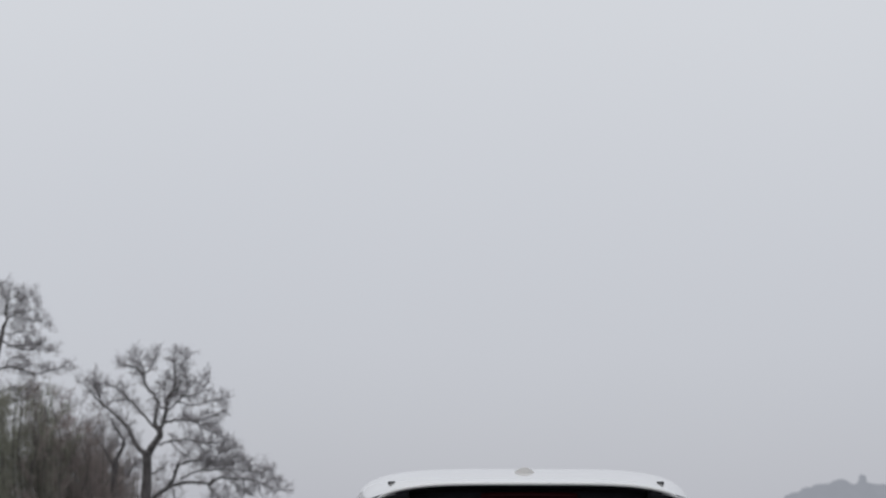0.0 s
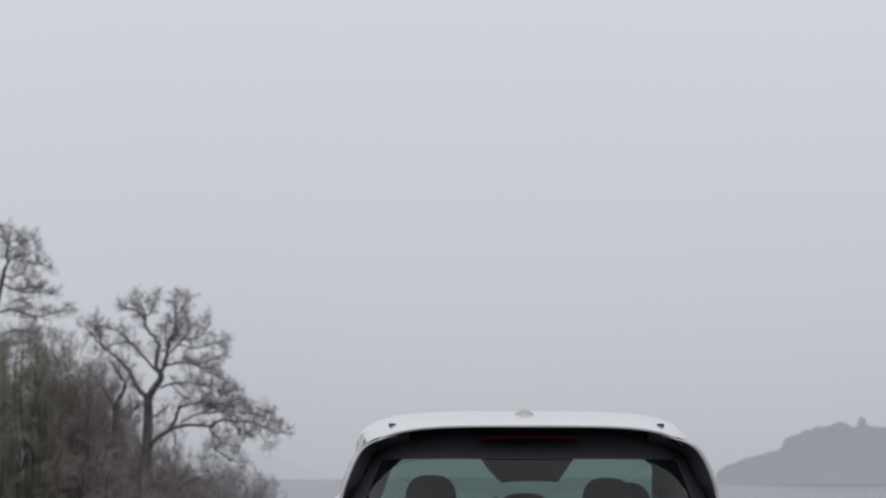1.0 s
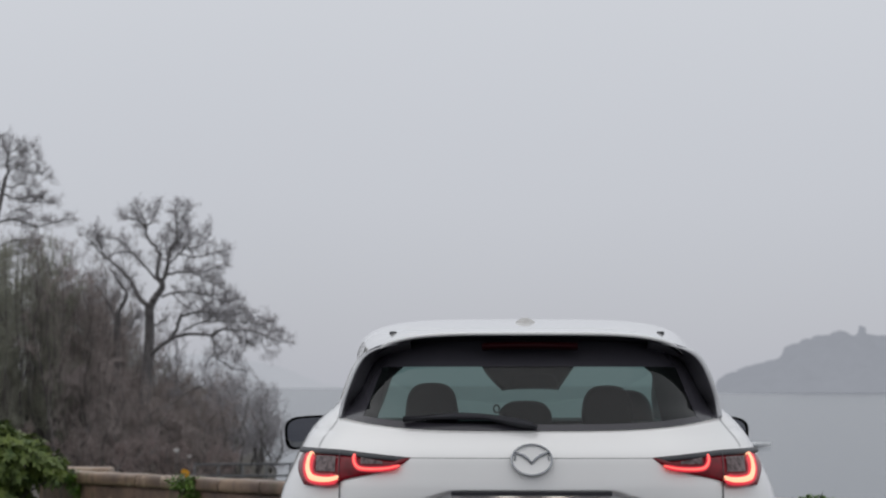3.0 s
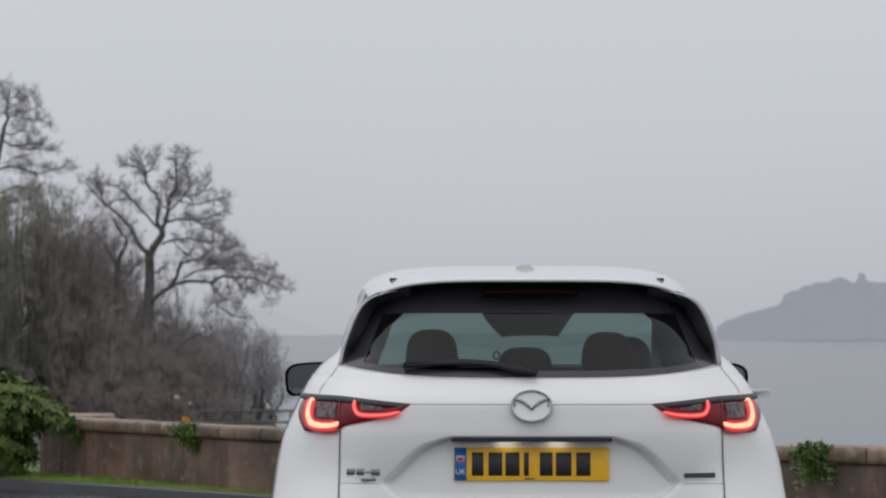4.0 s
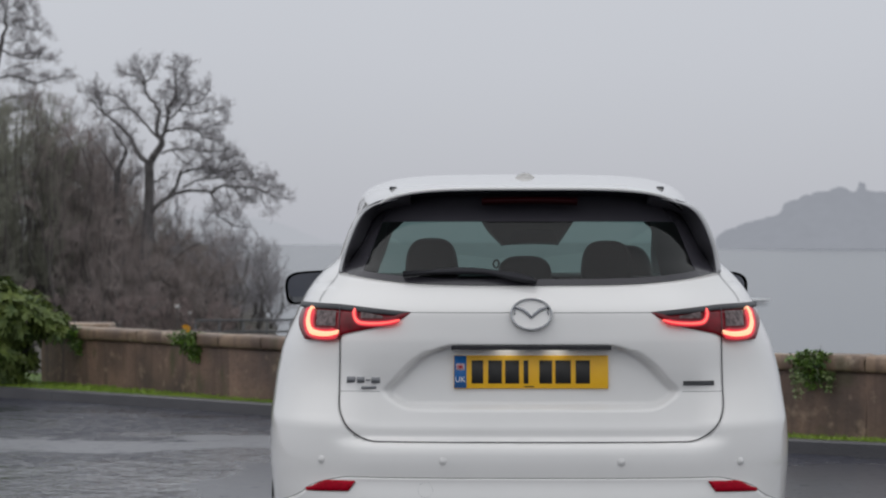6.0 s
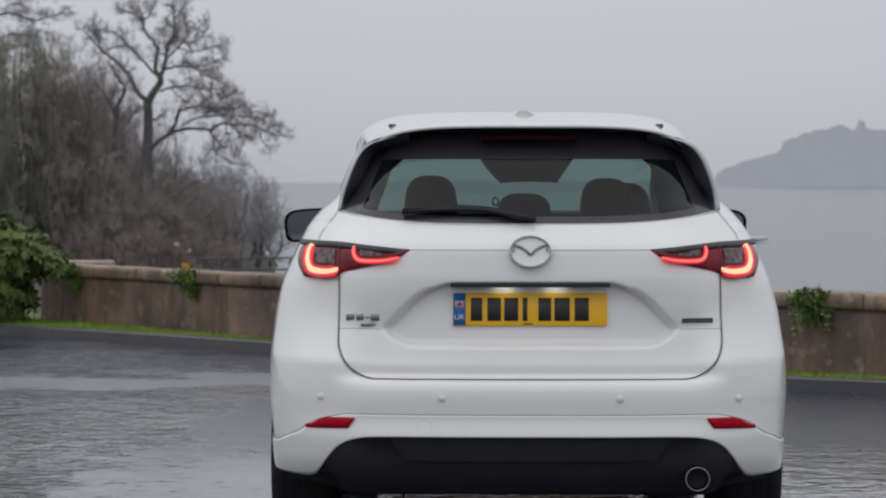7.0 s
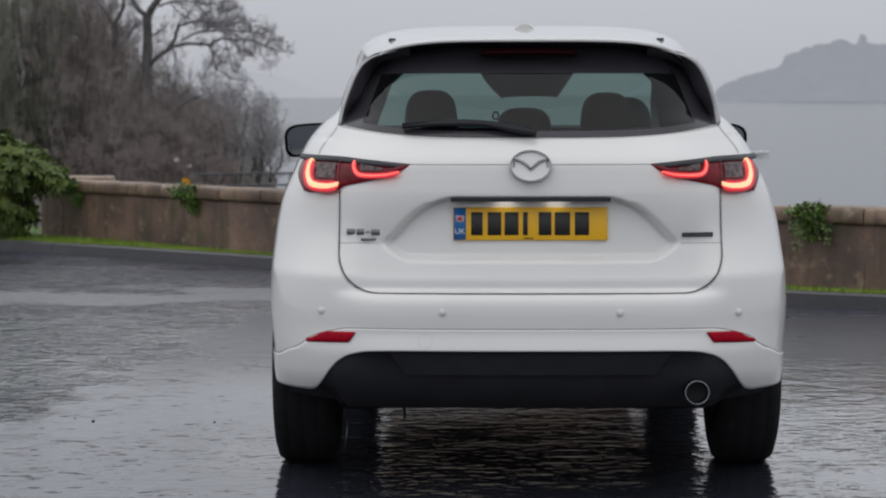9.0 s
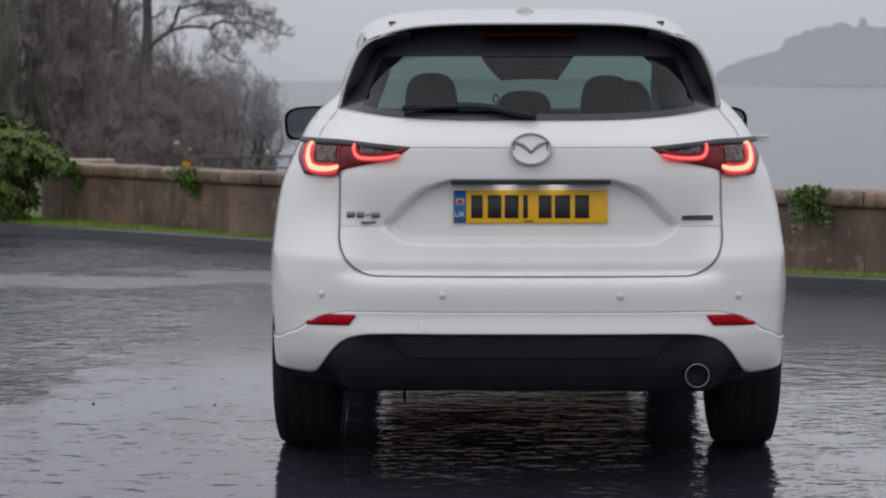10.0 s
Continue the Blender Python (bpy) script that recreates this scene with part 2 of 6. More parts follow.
RUBBER = material("tyre_rubber", (0.020, 0.020, 0.023), 0.85, spec=0.2, bump=0.3, bump_scale=120, second=(0.014, 0.014, 0.014), scale=20)
ALLOY = material("alloy", (0.45, 0.46, 0.48), 0.3, metal=1.0, second=(0.38, 0.39, 0.40), scale=10)
RING = material("badge_ring_chrome", (0.36, 0.37, 0.39), 0.14, metal=1.0)
WING = material("badge_wing_chrome", (0.30, 0.31, 0.33), 0.15, metal=1.0)
DULL_CHROME = material("dull_chrome", (0.27, 0.275, 0.29), 0.22, metal=1.0)
BADGE_GREY = material("badge_grey", (0.25, 0.255, 0.265), 0.3, metal=0.8)
FABRIC = material("seat_leather", (0.019, 0.019, 0.025), 0.6, bump=0.2, bump_scale=200, second=(0.032, 0.033, 0.039), scale=15)
TRIM = material("interior_trim", (0.040, 0.041, 0.047), 0.7, second=(0.050, 0.050, 0.053), scale=9)
LAMP_BODY = material("lamp_lens", (0.13, 0.003, 0.010), 0.2, coat=0.15, second=(0.02, 0.002, 0.004), scale=22, spec=0.25)
LAMP_BODY.node_tree.nodes["Principled BSDF"].inputs["Emission Color"].default_value = (1.0, 0.01, 0.03, 1)
LAMP_BODY.node_tree.nodes["Principled BSDF"].inputs["Emission Strength"].default_value = 0.045
LAMP_CLEAR = material("reverse_lens", (0.19, 0.14, 0.14), 0.3, coat=0.15, second=(0.02, 0.006, 0.007), scale=60, spec=0.3)
LED_HALO = glowing("tail_led_halo", (1.0, 0.012, 0.045), 0.58, (0.3, 0.01, 0.015))
LED_OUTER_HALO = glowing("tail_led_outer_halo", (1.0, 0.008, 0.035), 0.14, (0.12, 0.005, 0.008))
LED = glowing("tail_led", (1.0, 0.16, 0.13), 1.3, (0.6, 0.02, 0.02))
LED_HOT = glowing("tail_led_bright", (1.0, 0.56, 0.32), 1.3, (0.6, 0.02, 0.02))
PLATE_LED = glowing("plate_lamp_lens", (1.0, 0.98, 0.92), 2.2)
REFLECTOR = material("red_reflector", (0.40, 0.002, 0.018), 0.3, coat=0.0, second=(0.28, 0.002, 0.012), scale=80, spec=0.08)
FRIT = material("ceramic_border", (0.040, 0.038, 0.046), 0.2, second=(0.034, 0.032, 0.039), scale=5)
BRAKE_OFF = material("brake_lens", (0.018, 0.001, 0.002), 0.5, spec=0.1)
# One grey stands in for shaded body white and reflections on the fin's cheek.
CHEEK = material("shaded_cheek_grey", (0.42, 0.42, 0.43), 0.25, coat=0.6, second=(0.38, 0.38, 0.39), scale=6)
YELLOW = material("plate_yellow", (0.93, 0.52, 0.014), 0.35, second=(0.88, 0.47, 0.012), scale=14)
PLATE_BLUE = material("plate_blue", (0.02, 0.15, 0.44), 0.35)
INK = material("plate_ink", (0.012, 0.011, 0.010), 0.4)
WHITE_INK = material("white_ink", (0.75, 0.76, 0.78), 0.4)
RED_INK = material("red_ink", (0.55, 0.03, 0.05), 0.4)
REAR_GLASS = thin_glass("rear_glass_tint", (0.238, 0.335, 0.320), 0.06, 1.42)
CLEAR_GLASS = thin_glass("clear_glass", (0.72, 0.80, 0.78))
MIRROR = material("mirror_glass", (0.75, 0.77, 0.80), 0.03, metal=1.0)
ASPHALT = wet_asphalt()
WATER = lake_water()
KERB = material("kerb_stone", (0.096, 0.094, 0.101), 0.36, bump=0.5, bump_scale=70, second=(0.074, 0.073, 0.080), scale=2, vary=0.01)
GRASS_BASE = material("verge_soil", (0.095, 0.17, 0.014), 0.8, bump=0.6, bump_scale=60, second=(0.05, 0.09, 0.016), scale=6)
GRASS = material("wet_grass", (0.16, 0.26, 0.018), 0.5, second=(0.25, 0.35, 0.04), scale=2.5)
LAND = material("damp_earth", (0.05, 0.04, 0.03), 0.9, bump=0.6, bump_scale=8, second=(0.035, 0.032, 0.02), scale=0.4)
SANDSTONE = weathered("wet_sandstone", (0.235, 0.150, 0.110), (0.095, 0.066, 0.054), (0.33, 0.235, 0.170), 0.12)
COPING = weathered("coping_stone", (0.31, 0.215, 0.145), (0.135, 0.092, 0.070), (0.46, 0.37, 0.27), 0.26)
MORTAR = material("dark_mortar", (0.085, 0.062, 0.050), 0.8, bump=0.5, bump_scale=60)
BARK = material("oak_bark", (0.155, 0.143, 0.143), 0.9, bump=0.5, bump_scale=14, second=(0.09, 0.084, 0.083), scale=2)
# Mist is put into the twig colours, which are lighter than bare wood.
TWIG = material("bare_twigs", (0.34, 0.322, 0.335), 0.9, second=(0.26, 0.248, 0.256), scale=1.5)
BROWN_TWIG = material("brown_twigs", (0.280, 0.234, 0.226), 0.9, second=(0.212, 0.183, 0.168), scale=0.35)
OLIVE_TWIG = material("olive_twigs", (0.232, 0.238, 0.185), 0.9, second=(0.200, 0.190, 0.160), scale=0.35)
BRAMBLE = material("bramble_twigs", (0.240, 0.186, 0.178), 0.9, second=(0.172, 0.142, 0.131), scale=0.6)
STEM = material("dark_stems", (0.115, 0.104, 0.100), 0.9, second=(0.08, 0.074, 0.068), scale=2)
LEAF = material("bush_leaves", (0.142, 0.185, 0.042), 0.5, second=(0.048, 0.084, 0.024), scale=7, spec=0.3)
IVY = material("ivy_leaves", (0.125, 0.225, 0.022), 0.4, second=(0.040, 0.085, 0.014), scale=14)
PALE_IVY = material("pale_ivy_leaves", (0.24, 0.30, 0.12), 0.4, second=(0.10, 0.16, 0.05), scale=20)
FLOWER = material("yellow_petals", (0.75, 0.40, 0.02), 0.5, second=(0.65, 0.28, 0.015), scale=30)
HILL = mist("hill_mist_glow", (0.314, 0.331, 0.374), (0.276, 0.291, 0.327))
HILL_FAR = mist("far_hill_mist_glow", (0.448, 0.466, 0.508), (0.434, 0.452, 0.494))
RAIL_PAINT = material("rail_paint", (0.10, 0.105, 0.11), 0.6, second=(0.07, 0.07, 0.075), scale=3)
PALE_MARK = material("off_white", (0.42, 0.41, 0.40), 0.7, second=(0.33, 0.32, 0.31), scale=6)
BOAT_WHITE = material("boat_white", (0.88, 0.88, 0.88), 0.4, second=(0.84, 0.84, 0.85), scale=2)


# ---- mesh helpers ----
def part(name, bm, mats, parent=None, label="", smooth=True):
    """Links a bmesh as one mesh object, under a thing or a part if one is given."""
    me = bpy.data.meshes.new(name)
    bm.normal_update()
    bm.to_mesh(me)
    bm.free()
    for m in (mats if isinstance(mats, (list, tuple)) else (mats,)):
        me.materials.append(m)
    if smooth:
        me.polygons.foreach_set("use_smooth", [True] * len(me.polygons))
    ob = new(name, me)
    if parent is not None:
        ob.parent = parent
    if label:
        ob["label"] = label
    return ob


def empty(name, m=None):
    ob = new(name)
    if m is not None:
        ob.matrix_world = m
    return ob


def patch(bm, fn, nu, nv, mat=0, flip=False):
    """A grid of faces through fn(u, v), u and v from 0 to 1."""
    vs = [[bm.verts.new(fn(i / nu, j / nv)) for i in range(nu + 1)] for j in range(nv + 1)]
    for j in range(nv):
        for i in range(nu):
            q = [vs[j][i], vs[j][i + 1], vs[j + 1][i + 1], vs[j + 1][i]]
            f = bm.faces.new(q[::-1] if flip else q)
            f.material_index = mat
    return vs


def tube(bm, pts, radii, sides=8, mat=0, caps=True):
    pts = [Vector(p) for p in pts]
    rings = []
    for i, p in enumerate(pts):
        d = (pts[min(i + 1, len(pts) - 1)] - pts[max(i - 1, 0)])
        d = d.normalized() if d.length > 1e-9 else Vector((0, 0, 1))
        a = d.cross(Vector((0, 0, 1)) if abs(d.z) < 0.9 else Vector((1, 0, 0))).normalized()
        b = d.cross(a)
        r = radii[i] if isinstance(radii, (list, tuple)) else radii
        rings.append([bm.verts.new(p + r * (math.cos(k * math.tau / sides) * a + math.sin(k * math.tau / sides) * b)) for k in range(sides)])
    for r0, r1 in zip(rings, rings[1:]):
        for k in range(sides):
            bm.faces.new((r0[k], r0[(k + 1) % sides], r1[(k + 1) % sides], r1[k])).material_index = mat
    if caps:
        bm.faces.new(rings[0][::-1]).material_index = mat
        bm.faces.new(rings[-1]).material_index = mat


def block(bm, x0, x1, y0, y1, z0, z1, bevel=0.0, seg=2, mat=0, m=None):
    vs = bmesh.ops.create_cube(bm, size=1)["verts"]
    for v in vs:
        v.co = Vector(((x0 + x1) / 2 + v.co.x * (x1 - x0), (y0 + y1) / 2 + v.co.y * (y1 - y0), (z0 + z1) / 2 + v.co.z * (z1 - z0)))
        if m is not None:
            v.co = m @ v.co
    fs = {f for v in vs for f in v.link_faces}
    for f in fs:
        f.material_index = mat
    if bevel:
        es = list({e for v in vs for e in v.link_edges})
        bmesh.ops.bevel(bm, geom=es, offset=bevel, segments=seg, affect="EDGES", profile=0.5)


def lathe(bm, profile, axis_m, n=32, mat=0):
    """Turns (radius, height) pairs about the local z of axis_m."""
    rings = [[bm.verts.new(axis_m @ Vector((r * math.cos(k * math.tau / n), r * math.sin(k * math.tau / n), h))) for k in range(n)] for r, h in profile]
    for a, b in zip(rings, rings[1:]):
        for k in range(n):
            bm.faces.new((a[k], a[(k + 1) % n], b[(k + 1) % n], b[k])).material_index = mat


def curve_of(pairs):
    """A smooth function through (x, value) pairs (monotone in x)."""
    xs, ys = [p[0] for p in pairs], [p[1] for p in pairs]
    def value(x):
        if x <= xs[0]:
            return ys[0]
        if x >= xs[-1]:
            return ys[-1]
        i = max(k for k in range(len(xs)) if xs[k] <= x)
        i = min(i, len(xs) - 2)
        h = xs[i + 1] - xs[i]
        def slope(k):
            if k == 0 or k == len(xs) - 1:
                a = 0 if k == 0 else k - 1
                return (ys[a + 1] - ys[a]) / (xs[a + 1] - xs[a])
            d0, d1 = (ys[k] - ys[k - 1]) / (xs[k] - xs[k - 1]), (ys[k + 1] - ys[k]) / (xs[k + 1] - xs[k])
            return 0.0 if d0 * d1 <= 0 else 2 * d0 * d1 / (d0 + d1)
        s, m0, m1 = (x - xs[i]) / h, slope(i) * h, slope(i + 1) * h
        return ys[i] * (1 + 2 * s) * (1 - s) ** 2 + m0 * s * (1 - s) ** 2 + ys[i + 1] * s * s * (3 - 2 * s) + m1 * s * s * (s - 1)
    return value


def smooth_step(a, b, x):
    t = min(1.0, max(0.0, (x - a) / (b - a)))
    return t * t * (3 - 2 * t)


# ---- setting: lake, land, car park, wall ----
LAKE_Z = -3.0


def land_height(x, y):
    fall = -2.15 * smooth_step(22, 62, y + 0.85 * x * (x > -20) - 17 * (x <= -20))
    shore = -8.0 - 0.10 * (y - 95)
    lake = smooth_step(-2.0, 9.0, x - shore) if y > 30 else smooth_step(28, 48, y + 0.85 * x) * smooth_step(2, 10, x + 2)
    return -0.04 + fall - 3.5 * lake * smooth_step(24, 46, y + 0.85 * x) + 0.15 * noise.noise(Vector((x * 0.1, y * 0.1, 3))) * smooth_step(24, 40, y)


def build_land():
    bm = bmesh.new()
    def spread(u, near, far):
        s = 2 * u - 1
        return math.copysign(near * abs(s) + (far - near) * abs(s) ** 5, s)
    def at(u, v):
        x, y = spread(u, 90, 4300), 30 + spread(v, 110, 4300)
        return (x, y, land_height(x, y))
    patch(bm, at, 110, 110)
    return tagged(part("ground", bm, LAND), "damp sloping earth falling from the wall to the lake shore", "ground", kind="structure")


build_land()
bm = bmesh.new()
patch(bm, lambda u, v: (-4200 + 8400 * u, 26 + 4200 * v, LAKE_Z), 8, 8)
tagged(part("water", bm, WATER), "grey wind-rippled lake under overcast sky", "lake", kind="structure")

KERB_AT = curve_of([(-30, 46), (-9, 24.3), (-3.88, 19.8), (-2.55, 18.77), (-1.35, 17.73), (0.5, 16.1), (2.21, 14.6), (2.8, 14.26), (6, 12.6), (30, 2.0)])
WALL_AT = curve_of([(-3.75, 20.72), (-2.64, 19.54), (-1.375, 18.12), (0.45, 16.5), (2.26, 15.02), (2.86, 14.6), (6, 13.0), (12, 10.3)])

bm = bmesh.new()
patch(bm, lambda u, v: ((-30 + 60 * u), -20 + (KERB_AT(-30 + 60 * u) + 20) * v, 0), 120, 24, flip=False)
tagged(part("road", bm, ASPHALT), "wet dark asphalt car park with shiny puddled film", "car park", kind="structure")

verge_m = empty("verge")
tagged(verge_m, "narrow strip of bright wet grass between kerb and wall", "grass verge", kind="structure")
bm = bmesh.new()
patch(bm, lambda u, v: ((-8 + 20 * u), KERB_AT(-8 + 20 * u) + 0.05 + 1.9 * v, 0.085 + 0.012 * math.sin(40 * u) * v), 80, 4)
part("verge_soil", bm, GRASS_BASE, verge_m)
rng = random.Random(5)
vs, fs = [], []
for k in range(26000):
    x = rng.uniform(-5.2, 4.2)
    y = KERB_AT(x) + 0.07 + rng.random() ** 1.3 * 0.85
    h, a, w = rng.uniform(0.010, 0.034), rng.uniform(0, math.tau), 0.004
    lx, ly = rng.gauss(0, 0.016), rng.gauss(0, 0.016)
    b = len(vs)
    vs += [(x - w * math.cos(a), y - w * math.sin(a), 0.08), (x + w * math.cos(a), y + w * math.sin(a), 0.08), (x + lx, y + ly, 0.085 + h)]
    fs.append((b, b + 1, b + 2))
me = bpy.data.meshes.new("grass")
me.from_pydata(vs, [], fs)
me.materials.append(GRASS)
grass = new("grass", me)
grass.parent = verge_m
tagged(grass, kind="stuff")


def along(fn, x, out=0.0):
    """A point of the line y = fn(x), moved by out towards the camera's side, and the line's heading."""
    d = (fn(x + 0.02) - fn(x - 0.02)) / 0.04
    n = math.hypot(1, d)
    return Vector((x + out * d / n, fn(x) - out / n, 0)), math.atan2(d, 1)


def stone_piece(bm, fn, x0, x1, out, back, z0, z1, rnd, bevel=0.008, rough=0.004, cuts=3):
    """A dressed stone between two places of a line, with uneven faces and soft edges."""
    def ring(z, o, b):
        pts = [along(fn, x0 + (x1 - x0) * i / cuts, o)[0] for i in range(cuts + 1)] + [along(fn, x1 - (x1 - x0) * i / cuts, -b)[0] for i in range(cuts + 1)]
        return [bm.verts.new((p.x + rnd.gauss(0, rough), p.y + rnd.gauss(0, rough), z + rnd.gauss(0, rough * 0.6))) for p in pts]
    r = [ring(z0, out - bevel, back - bevel), ring(z0 + bevel, out, back), ring(z1 - bevel * 1.5, out, back), ring(z1, out - bevel * 1.5, back - bevel * 1.5)]
    for a, b in zip(r, r[1:]):
        for k in range(len(a)):
            bm.faces.new((a[k], a[(k + 1) % len(a)], b[(k + 1) % len(b)], b[k]))
    bm.faces.new(r[0][::-1])
    bm.faces.new(r[-1])


kerb = tagged(empty("kerb"), "grey wet kerb stones edging the car park", "kerb", kind="structure")
rng = random.Random(3)
x = -7.0
while x < 5.5:
    step = 0.91
    bm = bmesh.new()
    stone_piece(bm, KERB_AT, x + 0.0006, x + step - 0.0006, 0.0, 0.13, -0.06, 0.092, rng, 0.008, 0.001)
    part("kerb_stone", bm, KERB, kerb, smooth=False)
    x += step

wall = tagged(empty("garden_wall"), "low weathered sandstone wall with rounded coping along the lake", "stone wall", kind="structure")
bm = bmesh.new()
stone_piece(bm, WALL_AT, -3.64, 6.0, -0.02, 0.20, 0.0, 0.49, rng, 0.004, 0.0, 40)
part("mortar_core", bm, MORTAR, wall)
rng = random.Random(8)
x = -3.68
for step in (0.62, 0.40, 0.72, 0.46, 0.62, 0.55, 0.70, 0.48, 0.64, 0.58, 0.66, 0.52, 0.60, 0.72, 0.56, 0.62, 0.6):
    bm = bmesh.new()
    stone_piece(bm, WALL_AT, x + 0.002, x + step - 0.002, rng.uniform(-0.003, 0.005), 0.21, 0.03, 0.492 + 0.024 * (x > 0), rng, 0.006, 0.003, 8)
    part("wall_stone", bm, SANDSTONE, wall, smooth=False)
    x += step


def coping_piece(bm, x0, x1, z0, z1, rnd, cuts=8):
    """A coping stone with a rounded nose on both sides."""
    h = (z1 - z0) / 2
    square = lambda c: math.copysign(abs(c) ** 0.6, c)
    prof = [(0.045 - h * 0.75 + h * 0.75 * square(math.cos(a)), z0 + h + h * square(math.sin(a))) for a in [-math.pi / 2 + math.pi * k / 8 for k in range(9)]]
    prof += [(-0.25 + h * 0.6 - h * 0.6 * math.sin(a), z0 + h + h * math.cos(a)) for a in [math.pi * k / 5 for k in range(6)]]
    rings = []
    for i in range(cuts + 1):
        t = i / cuts
        nip = 0.004 * (t < 0.001 or t > 0.999)
        inset = 0.002 if i == 0 else -0.002 if i == cuts else 0.0
        x = x0 + (x1 - x0) * t + inset
        ring = []
        for o, z in prof:
            p = along(WALL_AT, x, o - nip * (o > -0.1))[0]
            ring.append(bm.verts.new((p.x + rnd.gauss(0, 0.002), p.y + rnd.gauss(0, 0.002), z + rnd.gauss(0, 0.0022) - nip * 0.5 * (z > z0 + h))))
        rings.append(ring)
    for a, b in zip(rings, rings[1:]):
        for k in range(len(prof)):
            bm.faces.new((a[k], a[(k + 1) % len(prof)], b[(k + 1) % len(prof)], b[k]))
    bm.faces.new(rings[0])
    bm.faces.new(rings[-1][::-1])


x = -3.69
for step in (1.07, 0.80, 0.38, 0.52, 0.46, 0.55, 0.5, 0.6, 0.52, 0.62, 0.42, 0.75, 0.62, 0.6, 0.6, 0.6):
    bm = bmesh.new()
    lift = 0.024 * smooth_step(-3, 3, x)
    coping_piece(bm, x + 0.001, x + step - 0.001, 0.494 + lift, 0.600 + lift + rng.uniform(-0.008, 0.004), rng)
    part("coping_stone", bm, COPING, wall)
    x += step
bm = bmesh.new()
block(bm, -3.62, -3.10, 20.95, 21.4, 0.0, 0.600, 0.02, 3)
for v in bm.verts:
    v.co += 0.008 * noise.noise_vector(v.co * 9)
tagged(part("stone_pier", bm, COPING), "pale squared stone pier behind the wall's end", "stone pier")


# ---- the car ----
car = tagged(empty("car", pose(0.293, 7.48, 0, 0, 0, -0.75)), "white mid-size SUV with lit tail lamps parked on wet asphalt", "car")
HALF = curve_of([(0.20, 0.86), (0.37, 0.888), (0.475, 0.895), (0.53, 0.902), (0.63, 0.914), (0.75, 0.917), (0.88, 0.913), (0.997, 0.892), (1.10, 0.850), (1.18, 0.816), (1.222, 0.790), (1.24, 0.775), (1.265, 0.752), (1.313, 0.700), (1.36, 0.684), (1.43, 0.658), (1.53, 0.600)])
REAR = curve_of([(0.20, 0.26), (0.30, 0.12), (0.37, 0.03), (0.44, -0.006), (0.50, -0.012), (0.58, 0.004), (0.60, 0.003), (0.66, 0.006), (0.69, 0.016), (0.705, 0.042), (0.72, 0.060), (0.745, 0.0625), (0.75, 0.064), (0.76, 0.0685), (0.80, 0.083), (0.855, 0.100), (0.868, 0.104), (0.95, 0.097), (1.0, 0.095), (1.03, 0.0955), (1.075, 0.102), (1.11, 0.109), (1.128, 0.113), (1.14, 0.119), (1.224, 0.200), (1.30, 0.245), (1.38, 0.292), (1.46, 0.345), (1.54, 0.405), (1.6, 0.45)])
FRONT = curve_of([(0.20, 4.30), (0.30, 4.48), (0.50, 4.56), (0.70, 4.54), (0.80, 4.46), (0.88, 4.28), (0.95, 4.02), (1.02, 3.72), (1.08, 3.50), (1.22, 3.28), (1.3, 3.2)])
POWER = 3.5
DEEP = curve_of([(0.3, 0.60), (0.6, 0.66), (1.0, 0.95), (1.2, 1.0)])


def sweep(x, z):
    """How far the rear surface has run forward at the side distance x."""
    q = min(0.9999, abs(x) / HALF(z))
    return DEEP(z) * (1 - (1 - q ** POWER) ** (1 / POWER))


# the flanks of the tail: no shelf, a crease at the haunch
HAUNCH = curve_of([(0.20, 0.26), (0.30, 0.12), (0.37, 0.03), (0.44, -0.006), (0.50, -0.012), (0.58, 0.002), (0.66, 0.005), (0.75, 0.0115), (0.762, 0.0135), (0.775, 0.024), (0.79, 0.034), (0.85, 0.068), (0.90, 0.088), (0.95, 0.096), (1.03, 0.0955), (1.075, 0.102), (1.11, 0.109), (1.128, 0.113), (1.14, 0.119), (1.224, 0.200), (1.30, 0.245)])


def tail(x, z, proud=0.0):
    """The rear surface: a shelf under the gate in the middle, creased haunches at the sides."""
    w = smooth_step(0.52, 0.68, abs(x)) * (1 - smooth_step(1.20, 1.224, z))
    return Vector((x, REAR(z) * (1 - w) + HAUNCH(z) * w + sweep(x, z) - proud, z))


def flank(x_sign, y, z, proud=0.0):
    """The side surface at the length y."""
    dy = min(1.0, max(0.0, (y - REAR(z)) / DEEP(z)))
    df = min(1.0, max(0.0, (FRONT(z) - y) / 1.1))
    w = HALF(z) * (1 - (1 - dy) ** POWER) ** (1 / POWER) * (1 - (1 - df) ** 3.0) ** (1 / 3.0)
    return Vector((x_sign * (w + proud), y, z))


def gate_edge(z):
    low = max(0.0, 0.838 - z)
    if z > 1.09:
        return 0.648 + 0.088 * smooth_step(1.09, 1.15, z) - 0.066 * smooth_step(1.145, 1.222, z)
    return 0.648 - 0.135 * (1 - math.sqrt(max(0.0, 1 - (low / 0.135) ** 2)))


